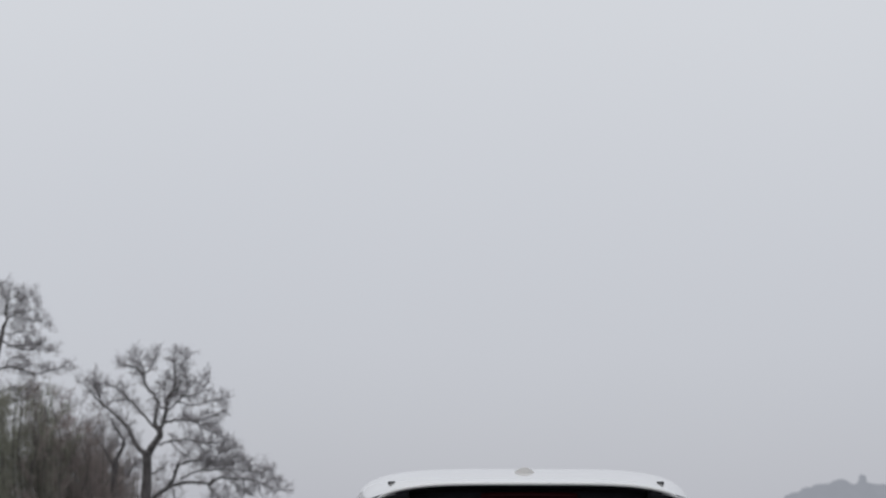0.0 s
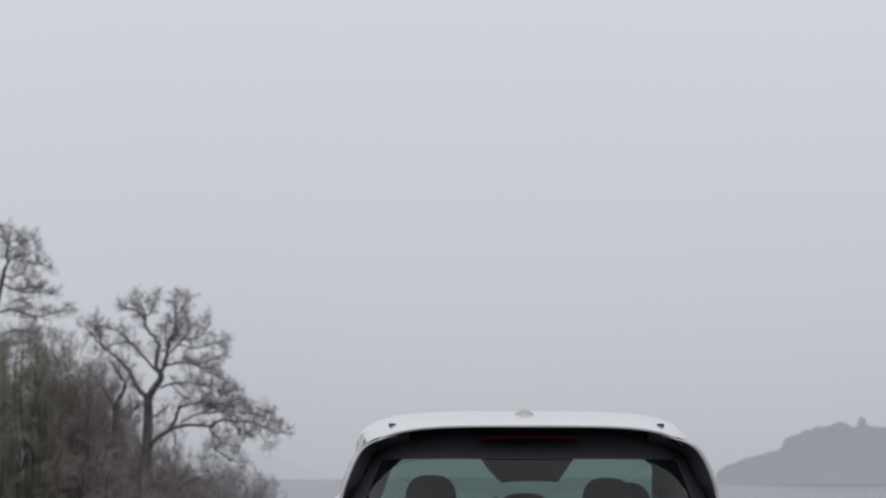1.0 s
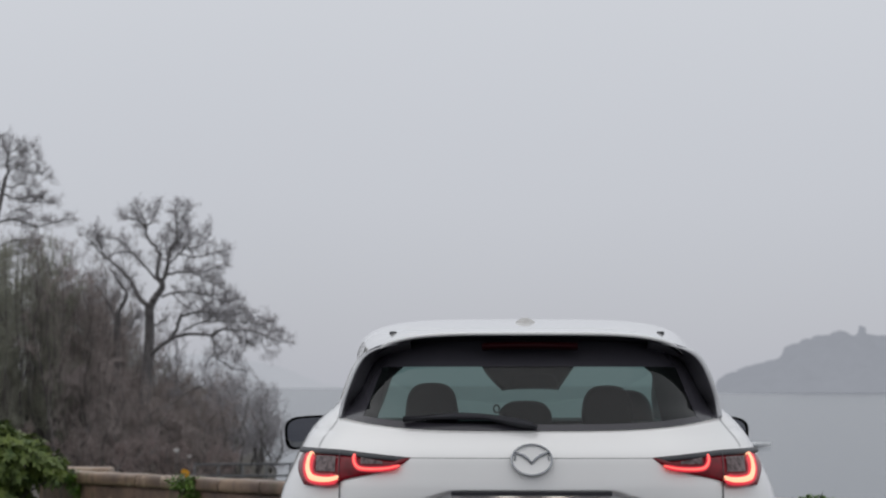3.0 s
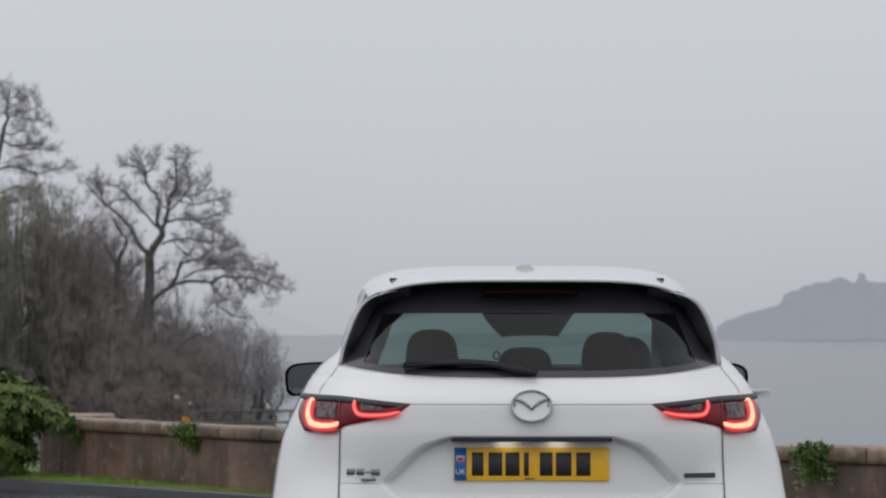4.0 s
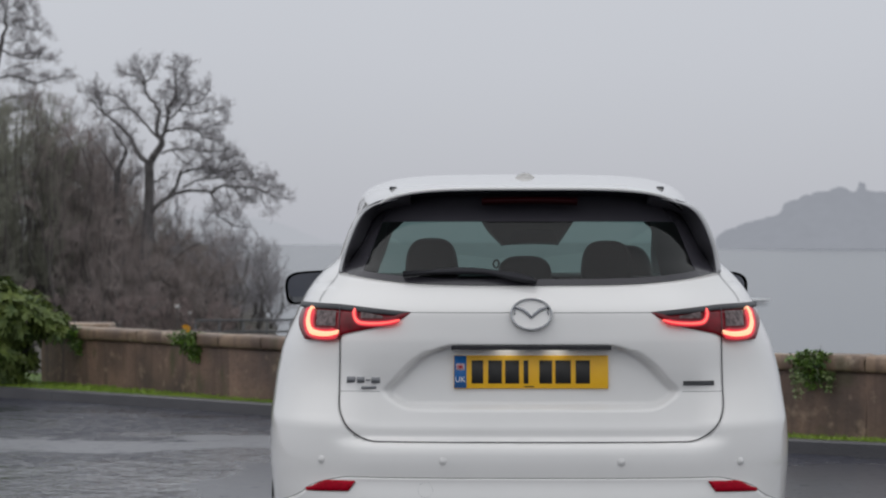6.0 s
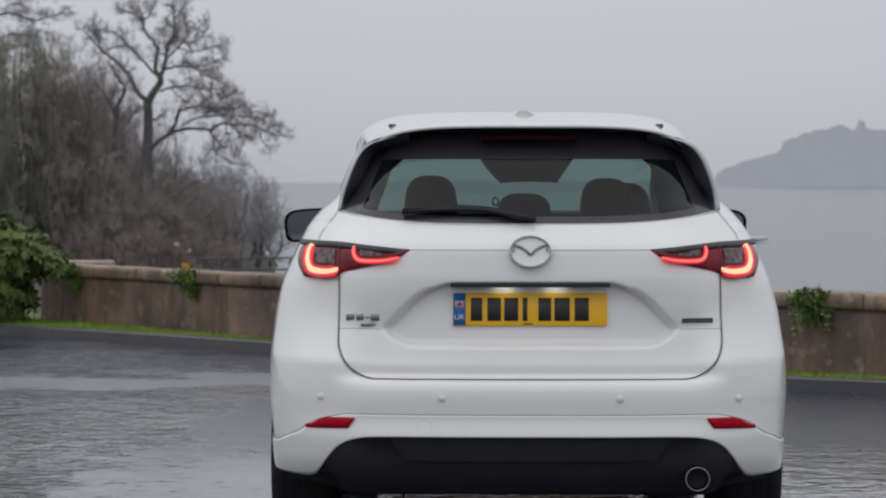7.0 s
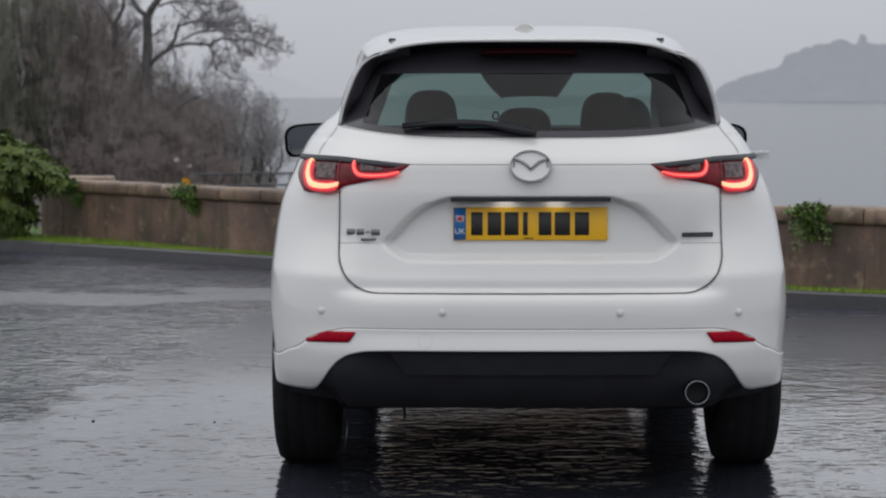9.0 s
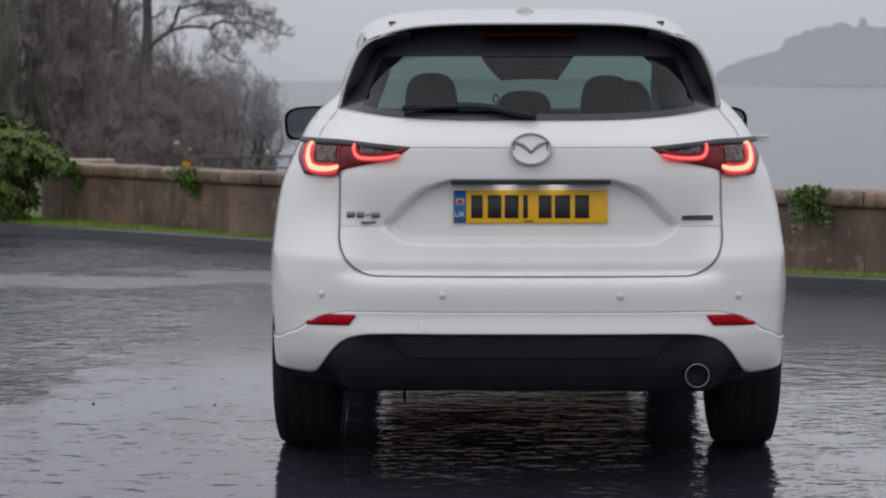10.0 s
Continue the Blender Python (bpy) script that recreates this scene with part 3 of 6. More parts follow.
def build_body():
    bm = bmesh.new()
    levels = [0.30, 0.31, 0.33, 0.38, 0.44, 0.50, 0.55, 0.582, 0.60, 0.63, 0.66, 0.68, 0.695, 0.703, 0.71, 0.72, 0.73, 0.74, 0.755, 0.77, 0.785, 0.80, 0.815, 0.83, 0.845, 0.86, 0.87, 0.885, 0.90, 0.92, 0.94, 0.98, 1.02, 1.06, 1.10, 1.13, 1.16, 1.19, 1.222]
    rows = []
    for z in levels:
        right = []
        for k in range(31):
            x = 0.66 * k / 30
            dip = 0.07 * smooth_step(0.0, 0.018, gate_edge(z) - 0.012 - x) * smooth_step(0.712, 0.724, z) * (1 - smooth_step(1.10, 1.13, z)) + 0.05 * smooth_step(0.56, 0.52, z) * smooth_step(0.62, 0.50, x)
            right.append(tail(x, z) + Vector((0, dip, 0)))
        y0, y1 = tail(0.66, z).y, FRONT(z)
        for k in range(1, 25):
            q = HALF(z) * (1 - (1 - k / 24) ** 2) + 0.66 * (1 - k / 24) ** 2
            right.append(tail(min(q, HALF(z) * 0.99995), z))
        ys = right[-1].y
        for k in range(1, 40):
            right.append(flank(1, ys + (y1 - 0.001 - ys) * k / 39, z))
        right.append(Vector((0, y1, z)))
        for i, p in enumerate(right):
            open_ = smooth_step(0.60, 0.70, p.x) * (p.y < 0.62)
            if open_ and z < 0.40:
                right[i] = Vector((p.x, p.y, p.z + open_ * max(0.0, 0.385 - 0.02 * (0.40 - z) - p.z)))
        left = [Vector((-p.x, p.y, p.z)) for p in right[1:-1]][::-1]
        rows.append([bm.verts.new(p) for p in right + left])
    n = len(rows[0])
    for j in range(len(rows) - 1):
        for i in range(n):
            f = bm.faces.new((rows[j][i], rows[j][(i + 1) % n], rows[j + 1][(i + 1) % n], rows[j + 1][i]))
            mid = f.calc_center_median()
            f.material_index = 1 if levels[j] < 0.435 or (levels[j] < 0.49 and abs(mid.x) < 0.74 and mid.y < 0.3) or (levels[j] < 0.581 and (abs(mid.x) < 0.60 and mid.y < 0.3 or mid.y > 0.62)) else 0
    bm.faces.new(rows[0][::-1]).material_index = 1
    bm.faces.new(rows[-1]).material_index = 2
    body = part("body", bm, [PAINT, BLACK_PLASTIC, TRIM], car, "gloss white painted body shell")
    wells = []
    for y in (0.95, 3.65):
        for s in (-1, 1):
            b2 = bmesh.new()
            lathe(b2, [(0.0001, 0.0), (0.415, 0.0), (0.415, 0.50), (0.0001, 0.50)], pose(s * 0.60, y, 0.365, 0, 90 * s, 0), 40)
            bmesh.ops.remove_doubles(b2, verts=b2.verts, dist=0.001)
            bmesh.ops.recalc_face_normals(b2, faces=b2.faces)
            wells.append(part("wheel_well", b2, BLACK_PLASTIC))
    dg = None
    for w in wells:
        md = body.modifiers.new("well", "BOOLEAN")
        md.operation, md.solver, md.object = "DIFFERENCE", "EXACT", w
        md.material_mode = "TRANSFER"
    bpy.context.view_layer.update()
    dg = bpy.context.evaluated_depsgraph_get()
    cut = bpy.data.meshes.new_from_object(body.evaluated_get(dg))
    body.modifiers.clear()
    body.data = cut
    for w in wells:
        bpy.data.objects.remove(w)
    return body


body = build_body()

GLASS_LOW = lambda x: 1.2215 + 0.044 * (abs(x) / 0.66) ** 3.6
# tailgate with its plate recess
ARCH = curve_of([(0.80, 0.395), (0.815, 0.425), (0.845, 0.475), (0.866, 0.493), (0.90, 0.462), (0.95, 0.415), (0.98, 0.380), (1.0, 0.345), (1.012, 0.31), (1.02, 0.285)])


def gate_surface(x, z, proud=0.004):
    p = tail(x, z, proud - 0.0036 * smooth_step(0.60, 0.68, abs(x)) * smooth_step(1.12, 1.16, z))
    if z < 1.03:
        hollow = smooth_step(-0.008, 0.026, ARCH(z) - abs(x)) * smooth_step(0.806, 0.828, z) * (1 - smooth_step(1.014, 1.024, z))
        p.y += (0.126 + 0.024 * (z - 0.835) / 0.185 - 0.004 + sweep(x, z) - p.y) * hollow
    return p


bm = bmesh.new()
GATE_Z = [0.703 + 0.004 * k for k in range(8)] + [0.738 + 0.0082 * k for k in range(34)] + [1.010 + 0.004 * k for k in range(8)] + [1.045 + 0.0125 * k for k in range(15)]
def gate_point(u, v):
    z = GATE_Z[round(v * (len(GATE_Z) - 1))]
    x = (2 * u - 1) * gate_edge(z)
    if z > 1.14:
        z = 1.14 + (z - 1.14) * (GLASS_LOW(x) + 0.001 - 1.14) / (GATE_Z[-1] - 1.14)
    return gate_surface(x, z)


patch(bm, gate_point, 150, len(GATE_Z) - 1)
gate = part("tailgate", bm, PAINT, car, "white tailgate with arched plate recess")
md = gate.modifiers.new("thickness", "SOLIDIFY")
md.thickness, md.offset = 0.010, -1
bm = bmesh.new()
edge = [(0.648, z) for z in (1.06, 1.03, 1.0, 0.95, 0.9, 0.86)] + [(0.513 + 0.135 * math.cos(k * math.pi / 36), 0.838 - 0.1345 * math.sin(k * math.pi / 36)) for k in range(19)]
path = [tail(-x, z, 0.001) for x, z in edge] + [tail(x, 0.7035, 0.001) for x in (-0.4, -0.25, -0.1, 0.0, 0.1, 0.25, 0.4)] + [tail(x, z, 0.001) for x, z in edge[::-1]]
tube(bm, [p + Vector((0, -0.0055, 0)) for p in path], 0.0018, 6)
part("gate_seal", bm, SEAL_AND_CREASE, gate)
for s in (-1, 1):
    bm = bmesh.new()
    tube(bm, [gate_point(0.5 + 0.5 * s, v / (len(GATE_Z) - 1)) for v in range(len(GATE_Z) - 8, len(GATE_Z))], 0.0005, 5)
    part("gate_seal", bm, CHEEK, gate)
# Thin dark tubes paint the shade along the gate's lower creases.
for s in (-1, 1):
    bm = bmesh.new()
    tube(bm, [gate_surface(s * (0.49 + 0.155 * k / 8), 0.866, 0.0042) for k in range(9)], 0.0008, 5)
    part("crease_line", bm, SEAL_AND_CREASE, gate)
# The upper crease's shading is drawn as a dark tube too.
bm = bmesh.new()
tube(bm, [gate_surface(-0.41 + 0.82 * k / 20, 1.132, 0.0038) for k in range(21)], 0.0011, 5)
part("panel_line", bm, SEAL_AND_CREASE, gate)

# plate light bar
bm = bmesh.new()
patch(bm, lambda u, v: gate_surface(-0.268 + 0.536 * u, 1.026, 0.0) + Vector((0, -0.010 + 0.045 * (v > 0.8), -0.004 - 0.014 * (0.2 < v < 0.8))), 24, 3)
bar = part("handle_strip", bm, BLACK_GLOSS, gate, "gloss black grip strip above the plate")
for x in (-0.085, 0.085):
    bm = bmesh.new()
    block(bm, x - 0.03, x + 0.03, 0.112, 0.132, 1.0125, 1.0155, 0.001)
    part("plate_lamp", bm, PLATE_LED, gate, "lit plate lamp")

# number plate: plain bars for its characters
plate = part("number_plate", (lambda b: (block(b, -0.26, 0.26, -0.003, 0.003, -0.056, 0.056, 0.0025, 2), b)[1])(bmesh.new()), YELLOW, car, "yellow rear plate with dark bars and a blue band")
plate.matrix_basis = pose(0.0, 0.1285, 0.932, -7.0, 0, 0)
bm = bmesh.new()
block(bm, -0.2585, -0.2175, -0.0048, -0.0028, -0.0545, 0.0545)
part("blue_band", bm, PLATE_BLUE, plate)
for x, wide in ((-0.200, 0.039), (-0.144, 0.046), (-0.087, 0.047), (-0.025, 0.016), (0.028, 0.043), (0.082, 0.052), (0.150, 0.048)):
    bm = bmesh.new()
    block(bm, x, x + wide, -0.0050, -0.0029, -0.039, 0.039, 0.0008, 1)
    part("plate_bar", bm, INK, plate)
bm = bmesh.new()
block(bm, -0.022, 0.010, -0.0046, -0.0029, -0.051, -0.0475)
part("maker_bar", bm, INK, plate)
bm = bmesh.new()
block(bm, -0.252, -0.224, -0.0056, -0.0040, 0.006, 0.028)
flag = part("flag_field", bm, WHITE_INK, plate, "small union flag")
for ang in (0, 90, 38, -38):
    bm = bmesh.new()
    block(bm, -0.015 if ang else -0.0135, 0.015 if ang else 0.0135, -0.0008, 0.0008, -0.0016, 0.0016)
    stripe = part("flag_stripe", bm, RED_INK, flag)
    stripe.matrix_basis = pose(-0.238, -0.0058, 0.017, 0, ang, 0) @ Matrix.Diagonal((0.78 if ang == 90 else 1.0, 1, 1, 1))
txt = bpy.data.curves.new("country_letters", "FONT")
txt.body, txt.size, txt.align_x, txt.extrude = "UK", 0.026, "CENTER", 0.0006
tmp = new("letters", txt)
bpy.context.view_layer.update()
letters_mesh = bpy.data.meshes.new_from_object(tmp.evaluated_get(bpy.context.evaluated_depsgraph_get()))
bpy.data.objects.remove(tmp)
letters_mesh.materials.clear()
letters_mesh.materials.append(WHITE_INK)
letters = new("country_letters", letters_mesh)
letters.parent = plate
letters.matrix_basis = pose(-0.238, -0.0052, -0.034, 90, 0, 0)

# round badge: an oval ring with a winged form
bm = bmesh.new()
ring_c = gate_surface(0, 1.128, 0.012)
N = 48
LEAN = 0.36
outer = []
for k in range(N):
    a = k * math.tau / N
    outer.append([(math.cos(a) * (0.071 - 0.0070 * (1 - math.cos(b)) / 2), -0.004 - 0.010 * math.sin(b), math.sin(a) * (0.0535 - 0.0062 * (1 - math.cos(b)) / 2)) for b in (0, 0.8, 1.6, 2.4, 3.14)])
vs = [[bm.verts.new(ring_c + Vector((x, y + LEAN * z, z))) for x, y, z in ring] for ring in outer]
for k in range(N):
    for j in range(4):
        bm.faces.new((vs[k][j], vs[(k + 1) % N][j], vs[(k + 1) % N][j + 1], vs[k][j + 1]))
badge = part("badge_ring", bm, RING, car, "chrome oval badge ring with a winged shape")
for s in (-1, 1):
    bm = bmesh.new()
    tube(bm, [ring_c + Vector((s * x, y + LEAN * z, z)) for x, y, z in ((0.061, -0.008, 0.024), (0.046, -0.010, 0.0205), (0.028, -0.011, 0.014), (0.012, -0.011, 0.002), (0, -0.011, -0.012))], [0.002, 0.0042, 0.0048, 0.0044, 0.003], 8)
    tube(bm, [ring_c + Vector((s * x, y + LEAN * z, z)) for x, y, z in ((0.059, -0.008, 0.022), (0.0545, -0.009, 0.010), (0.058, -0.008, -0.004))], [0.003, 0.003, 0.0015], 6)
    part("badge_wing", bm, WING, badge)
bm = bmesh.new()
bmesh.ops.create_circle(bm, cap_ends=True, radius=1, segments=48)
for v in bm.verts:
    v.co = ring_c + Vector((v.co.x * 0.066, -0.005 + LEAN * v.co.y * 0.049, v.co.y * 0.049))
part("badge_field", bm, PAINT, badge)
# model badges as plain bars
for x0, x1, z0, z1 in ((-0.622, -0.592, 0.894, 0.915), (-0.588, -0.562, 0.894, 0.915), (-0.558, -0.542, 0.902, 0.907), (-0.538, -0.508, 0.894, 0.915), (-0.572, -0.515, 0.874, 0.884)):
    bm = bmesh.new()
    c = gate_surface((x0 + x1) / 2, (z0 + z1) / 2, 0.007)
    block(bm, x0, x1, c.y - 0.002, c.y + 0.006, z0, z1, 0.0015, 1)
    part("badge_bar", bm, BADGE_GREY, gate, "small grey metal badge")
bm = bmesh.new()
patch(bm, lambda u, v: gate_surface(0.512 + 0.106 * u, 0.887 + 0.015 * v, 0.010), 12, 2)
bmesh.ops.solidify(bm, geom=bm.faces[:], thickness=0.005)
part("badge_bar", bm, BADGE_GREY, gate, "small grey metal badge")

# bumper
SEAM = curve_of([(0.0, 0.585), (0.60, 0.585), (0.69, 0.568), (0.745, 0.546), (0.785, 0.506), (0.81, 0.478), (0.85, 0.472), (0.95, 0.474)])
LOW = curve_of([(0.0, 0.515), (0.42, 0.515), (0.54, 0.512), (0.60, 0.502), (0.645, 0.481), (0.685, 0.440), (0.715, 0.396), (0.735, 0.374), (0.76, 0.368), (0.95, 0.374)])


def bumper_surface(u, v, proud=0.007):
    """u runs from the left wheel arch round the tail to the right one."""
    s = 2 * u - 1
    a = abs(s)

    q = 0.9 * a if a < 0.86 else 0.774 + 0.12 * (a - 0.86) / 0.14
    zl = LOW(q)
    z = zl + (SEAM(q) - zl) * v
    if a < 0.86:
        x = 0.86 * HALF(z) * (a / 0.86)
        p = tail(x, z, proud)
        p.x += proud * smooth_step(0.6, 0.9, x)
    else:
        y_c = tail(0.86 * HALF(z), z).y
        y_end = 0.56 - 0.10 * (0.58 - z)
        p = flank(1, y_c + (y_end - y_c) * (a - 0.86) / 0.14, z, proud)
    return Vector((math.copysign(p.x, s) if a else 0.0, p.y, p.z))


bm = bmesh.new()
patch(bm, bumper_surface, 160, 14)
bumper = part("bumper_lower", bm, PAINT, car, "white lower bumper panel with swept corners")
md = bumper.modifiers.new("thickness", "SOLIDIFY")
md.thickness, md.offset = 0.02, -1
bm = bmesh.new()
tube(bm, [bumper_surface(0.01 + 0.98 * k / 120, 1.0, 0.006) + Vector((0, 0, 0.0025)) for k in range(121)], 0.0011, 5)
part("bumper_seam", bm, SEAL_AND_CREASE, bumper)
for s in (-1, 1):
    bm = bmesh.new()
    def lens(u, v, s=s):
        x = 0.590 + 0.168 * u
        top = 0.575 - 0.028 * smooth_step(0.55, 1.0, u)
        bot = 0.541 + 0.028 * smooth_step(0.12, 0.0, u) - 0.006 * u
        z = bot + (top - bot) * v
        return tail(s * x, z, 0.012 + 0.004 * math.sin(math.pi * v))
    patch(bm, lens, 16, 4, flip=s < 0)
    rf = part("reflector", bm, REFLECTOR, bumper, "red rear reflector")
    md = rf.modifiers.new("thickness", "SOLIDIFY")
    md.thickness, md.offset = 0.015, -1
for x, z in ((-0.705, 0.640), (-0.296, 0.642), (0.296, 0.640), (0.700, 0.636)):
    bm = bmesh.new()
    c = tail(x, z, 0.0)
    yaw = math.degrees(math.atan2(tail(abs(x) + 0.01, z).y - tail(abs(x) - 0.01, z).y, 0.02)) * (1 if x > 0 else -1)
    lathe(bm, [(0.013, 0.0), (0.013, 0.003), (0.0115, 0.0045), (0.010, 0.0035), (0.009, 0.005), (0.0001, 0.0055)], Matrix.Translation(c) @ pose(0, 0, 0, 90, 0, yaw), 20)
    part("parking_sensor", bm, PAINT, car)

bm = bmesh.new()
tube(bm, [tail(-0.353 + 0.024 * math.cos(a), 0.548 + 0.024 * math.sin(a), 0.0070) for a in [k * math.tau / 24 for k in range(25)]], 0.0003, 5, caps=False)
part("tow_eye_cover", bm, BADGE_GREY, bumper)

# lower black valance and underside
bm = bmesh.new()
patch(bm, lambda u, v: (-0.47 + 0.94 * u + 0.05 * (1 - v) * (0.5 - u) * 2, tail(0.86 * (2 * u - 1) * 0.5, 0.50, 0).y + 0.012 + 0.03 * (1 - v), 0.430 + 0.076 * v), 24, 4)
part("diffuser", bm, BLACK_PLASTIC, car, "black valance panel under the bumper")
bm = bmesh.new()
block(bm, -0.64, 0.64, 1.4, 4.42, 0.215, 0.40, 0.03, 2)
part("underbody", bm, BLACK_PLASTIC, car)
bm = bmesh.new()
block(bm, -0.64, 0.22, 1.2, 1.45, 0.165, 0.36, 0.02, 2)
block(bm, 0.20, 0.64, 1.2, 1.45, 0.190, 0.36, 0.02, 2)
part("subframe", bm, BLACK_PLASTIC, car)
# Thin rod added for a pale upright streak beside the tyre.
bm = bmesh.new()
tube(bm, [(-0.655, 0.80, 0.185), (-0.662, 0.80, 0.11), (-0.672, 0.80, 0.045)], 0.0035, 6)
part("brake_line", bm, BADGE_GREY, car, "thin pale upright rod beside the tyre")
bm = bmesh.new()
block(bm, -0.30, 0.52, 0.30, 0.62, 0.285, 0.38, 0.03, 3)
part("silencer", bm, BLACK_PLASTIC, car)
for x in (-0.556, -0.448):
    bm = bmesh.new()
    tube(bm, [(x, 0.85, 0.22), (x, 0.85, 0.165)], 0.006, 6)
    part("hanger_pin", bm, BLACK_PLASTIC, car)
bm = bmesh.new()
lathe(bm, [(0.034, 0.16), (0.0365, 0.0), (0.039, -0.004), (0.0415, 0.0), (0.0415, 0.22)], pose(0.556, 0.025, 0.372, -90, 0, 0), 32)
lathe(bm, [(0.0355, 0.05), (0.0001, 0.051)], pose(0.556, 0.025, 0.372, -90, 0, 0), 32, 1)
part("exhaust_pipe", bm, [DULL_CHROME, BLACK_PLASTIC], car, "round chrome tailpipe")

# wheels
def build_wheel(at_m):
    bm = bmesh.new()
    half_w, r = 0.113, 0.363
    prof = [(0.245, -half_w * 0.80), (0.27, -half_w * 0.98), (0.315, -half_w * 1.0), (0.345, -half_w * 0.92), (0.358, -half_w * 0.75)]
    for z in (-0.45, -0.40, -0.36, -0.05, 0.0, 0.05, 0.36, 0.40, 0.45):
        groove = 0.003 if round(abs(z), 2) in (0.40, 0.0) else 0.0
        prof.append((r - groove, half_w * z * 1.25))
    prof += [(0.358, half_w * 0.75), (0.345, half_w * 0.92), (0.315, half_w * 1.0), (0.27, half_w * 0.98), (0.245, half_w * 0.80)]
    lathe(bm, prof, at_m, 64)
    wheel = empty("wheel")
    wheel.parent = car
    part("tyre", bm, RUBBER, wheel, "black road tyre")
    bm = bmesh.new()
    lathe(bm, [(0.245, -0.09), (0.225, -0.08), (0.215, 0.05), (0.235, 0.085), (0.247, 0.09)], at_m, 48)
    for k in range(10):
        a = k * math.tau / 10
        m = at_m @ Matrix.Rotation(a, 4, "Z")
        block(bm, 0.04, 0.228, -0.012, 0.012, 0.058, 0.080, 0.004, 1, m=m)
    lathe(bm, [(0.055, 0.04), (0.055, 0.085), (0.035, 0.09), (0.0001, 0.09)], at_m, 24)
    part("rim", bm, ALLOY, wheel, "ten-spoke alloy rim")
    bm = bmesh.new()
    lathe(bm, [(0.15, 0.012), (0.15, 0.03), (0.06, 0.03)], at_m, 32)
    part("brake_disc", bm, DULL_CHROME, wheel)


for y, track in ((0.95, 0.808), (3.65, 0.778)):
    for s in (-1, 1):
        build_wheel(pose(s * track, y, 0.3565, 0, 90 * s, 0))
bm = bmesh.new()
tube(bm, [(-0.75, 0.98, 0.34), (0.75, 0.98, 0.34)], 0.035, 10)
block(bm, -0.70, -0.30, 0.85, 1.15, 0.20, 0.30, 0.03, 2)
block(bm, 0.30, 0.70, 0.85, 1.15, 0.20, 0.30, 0.03, 2)
part("rear_axle", bm, BLACK_PLASTIC, car)

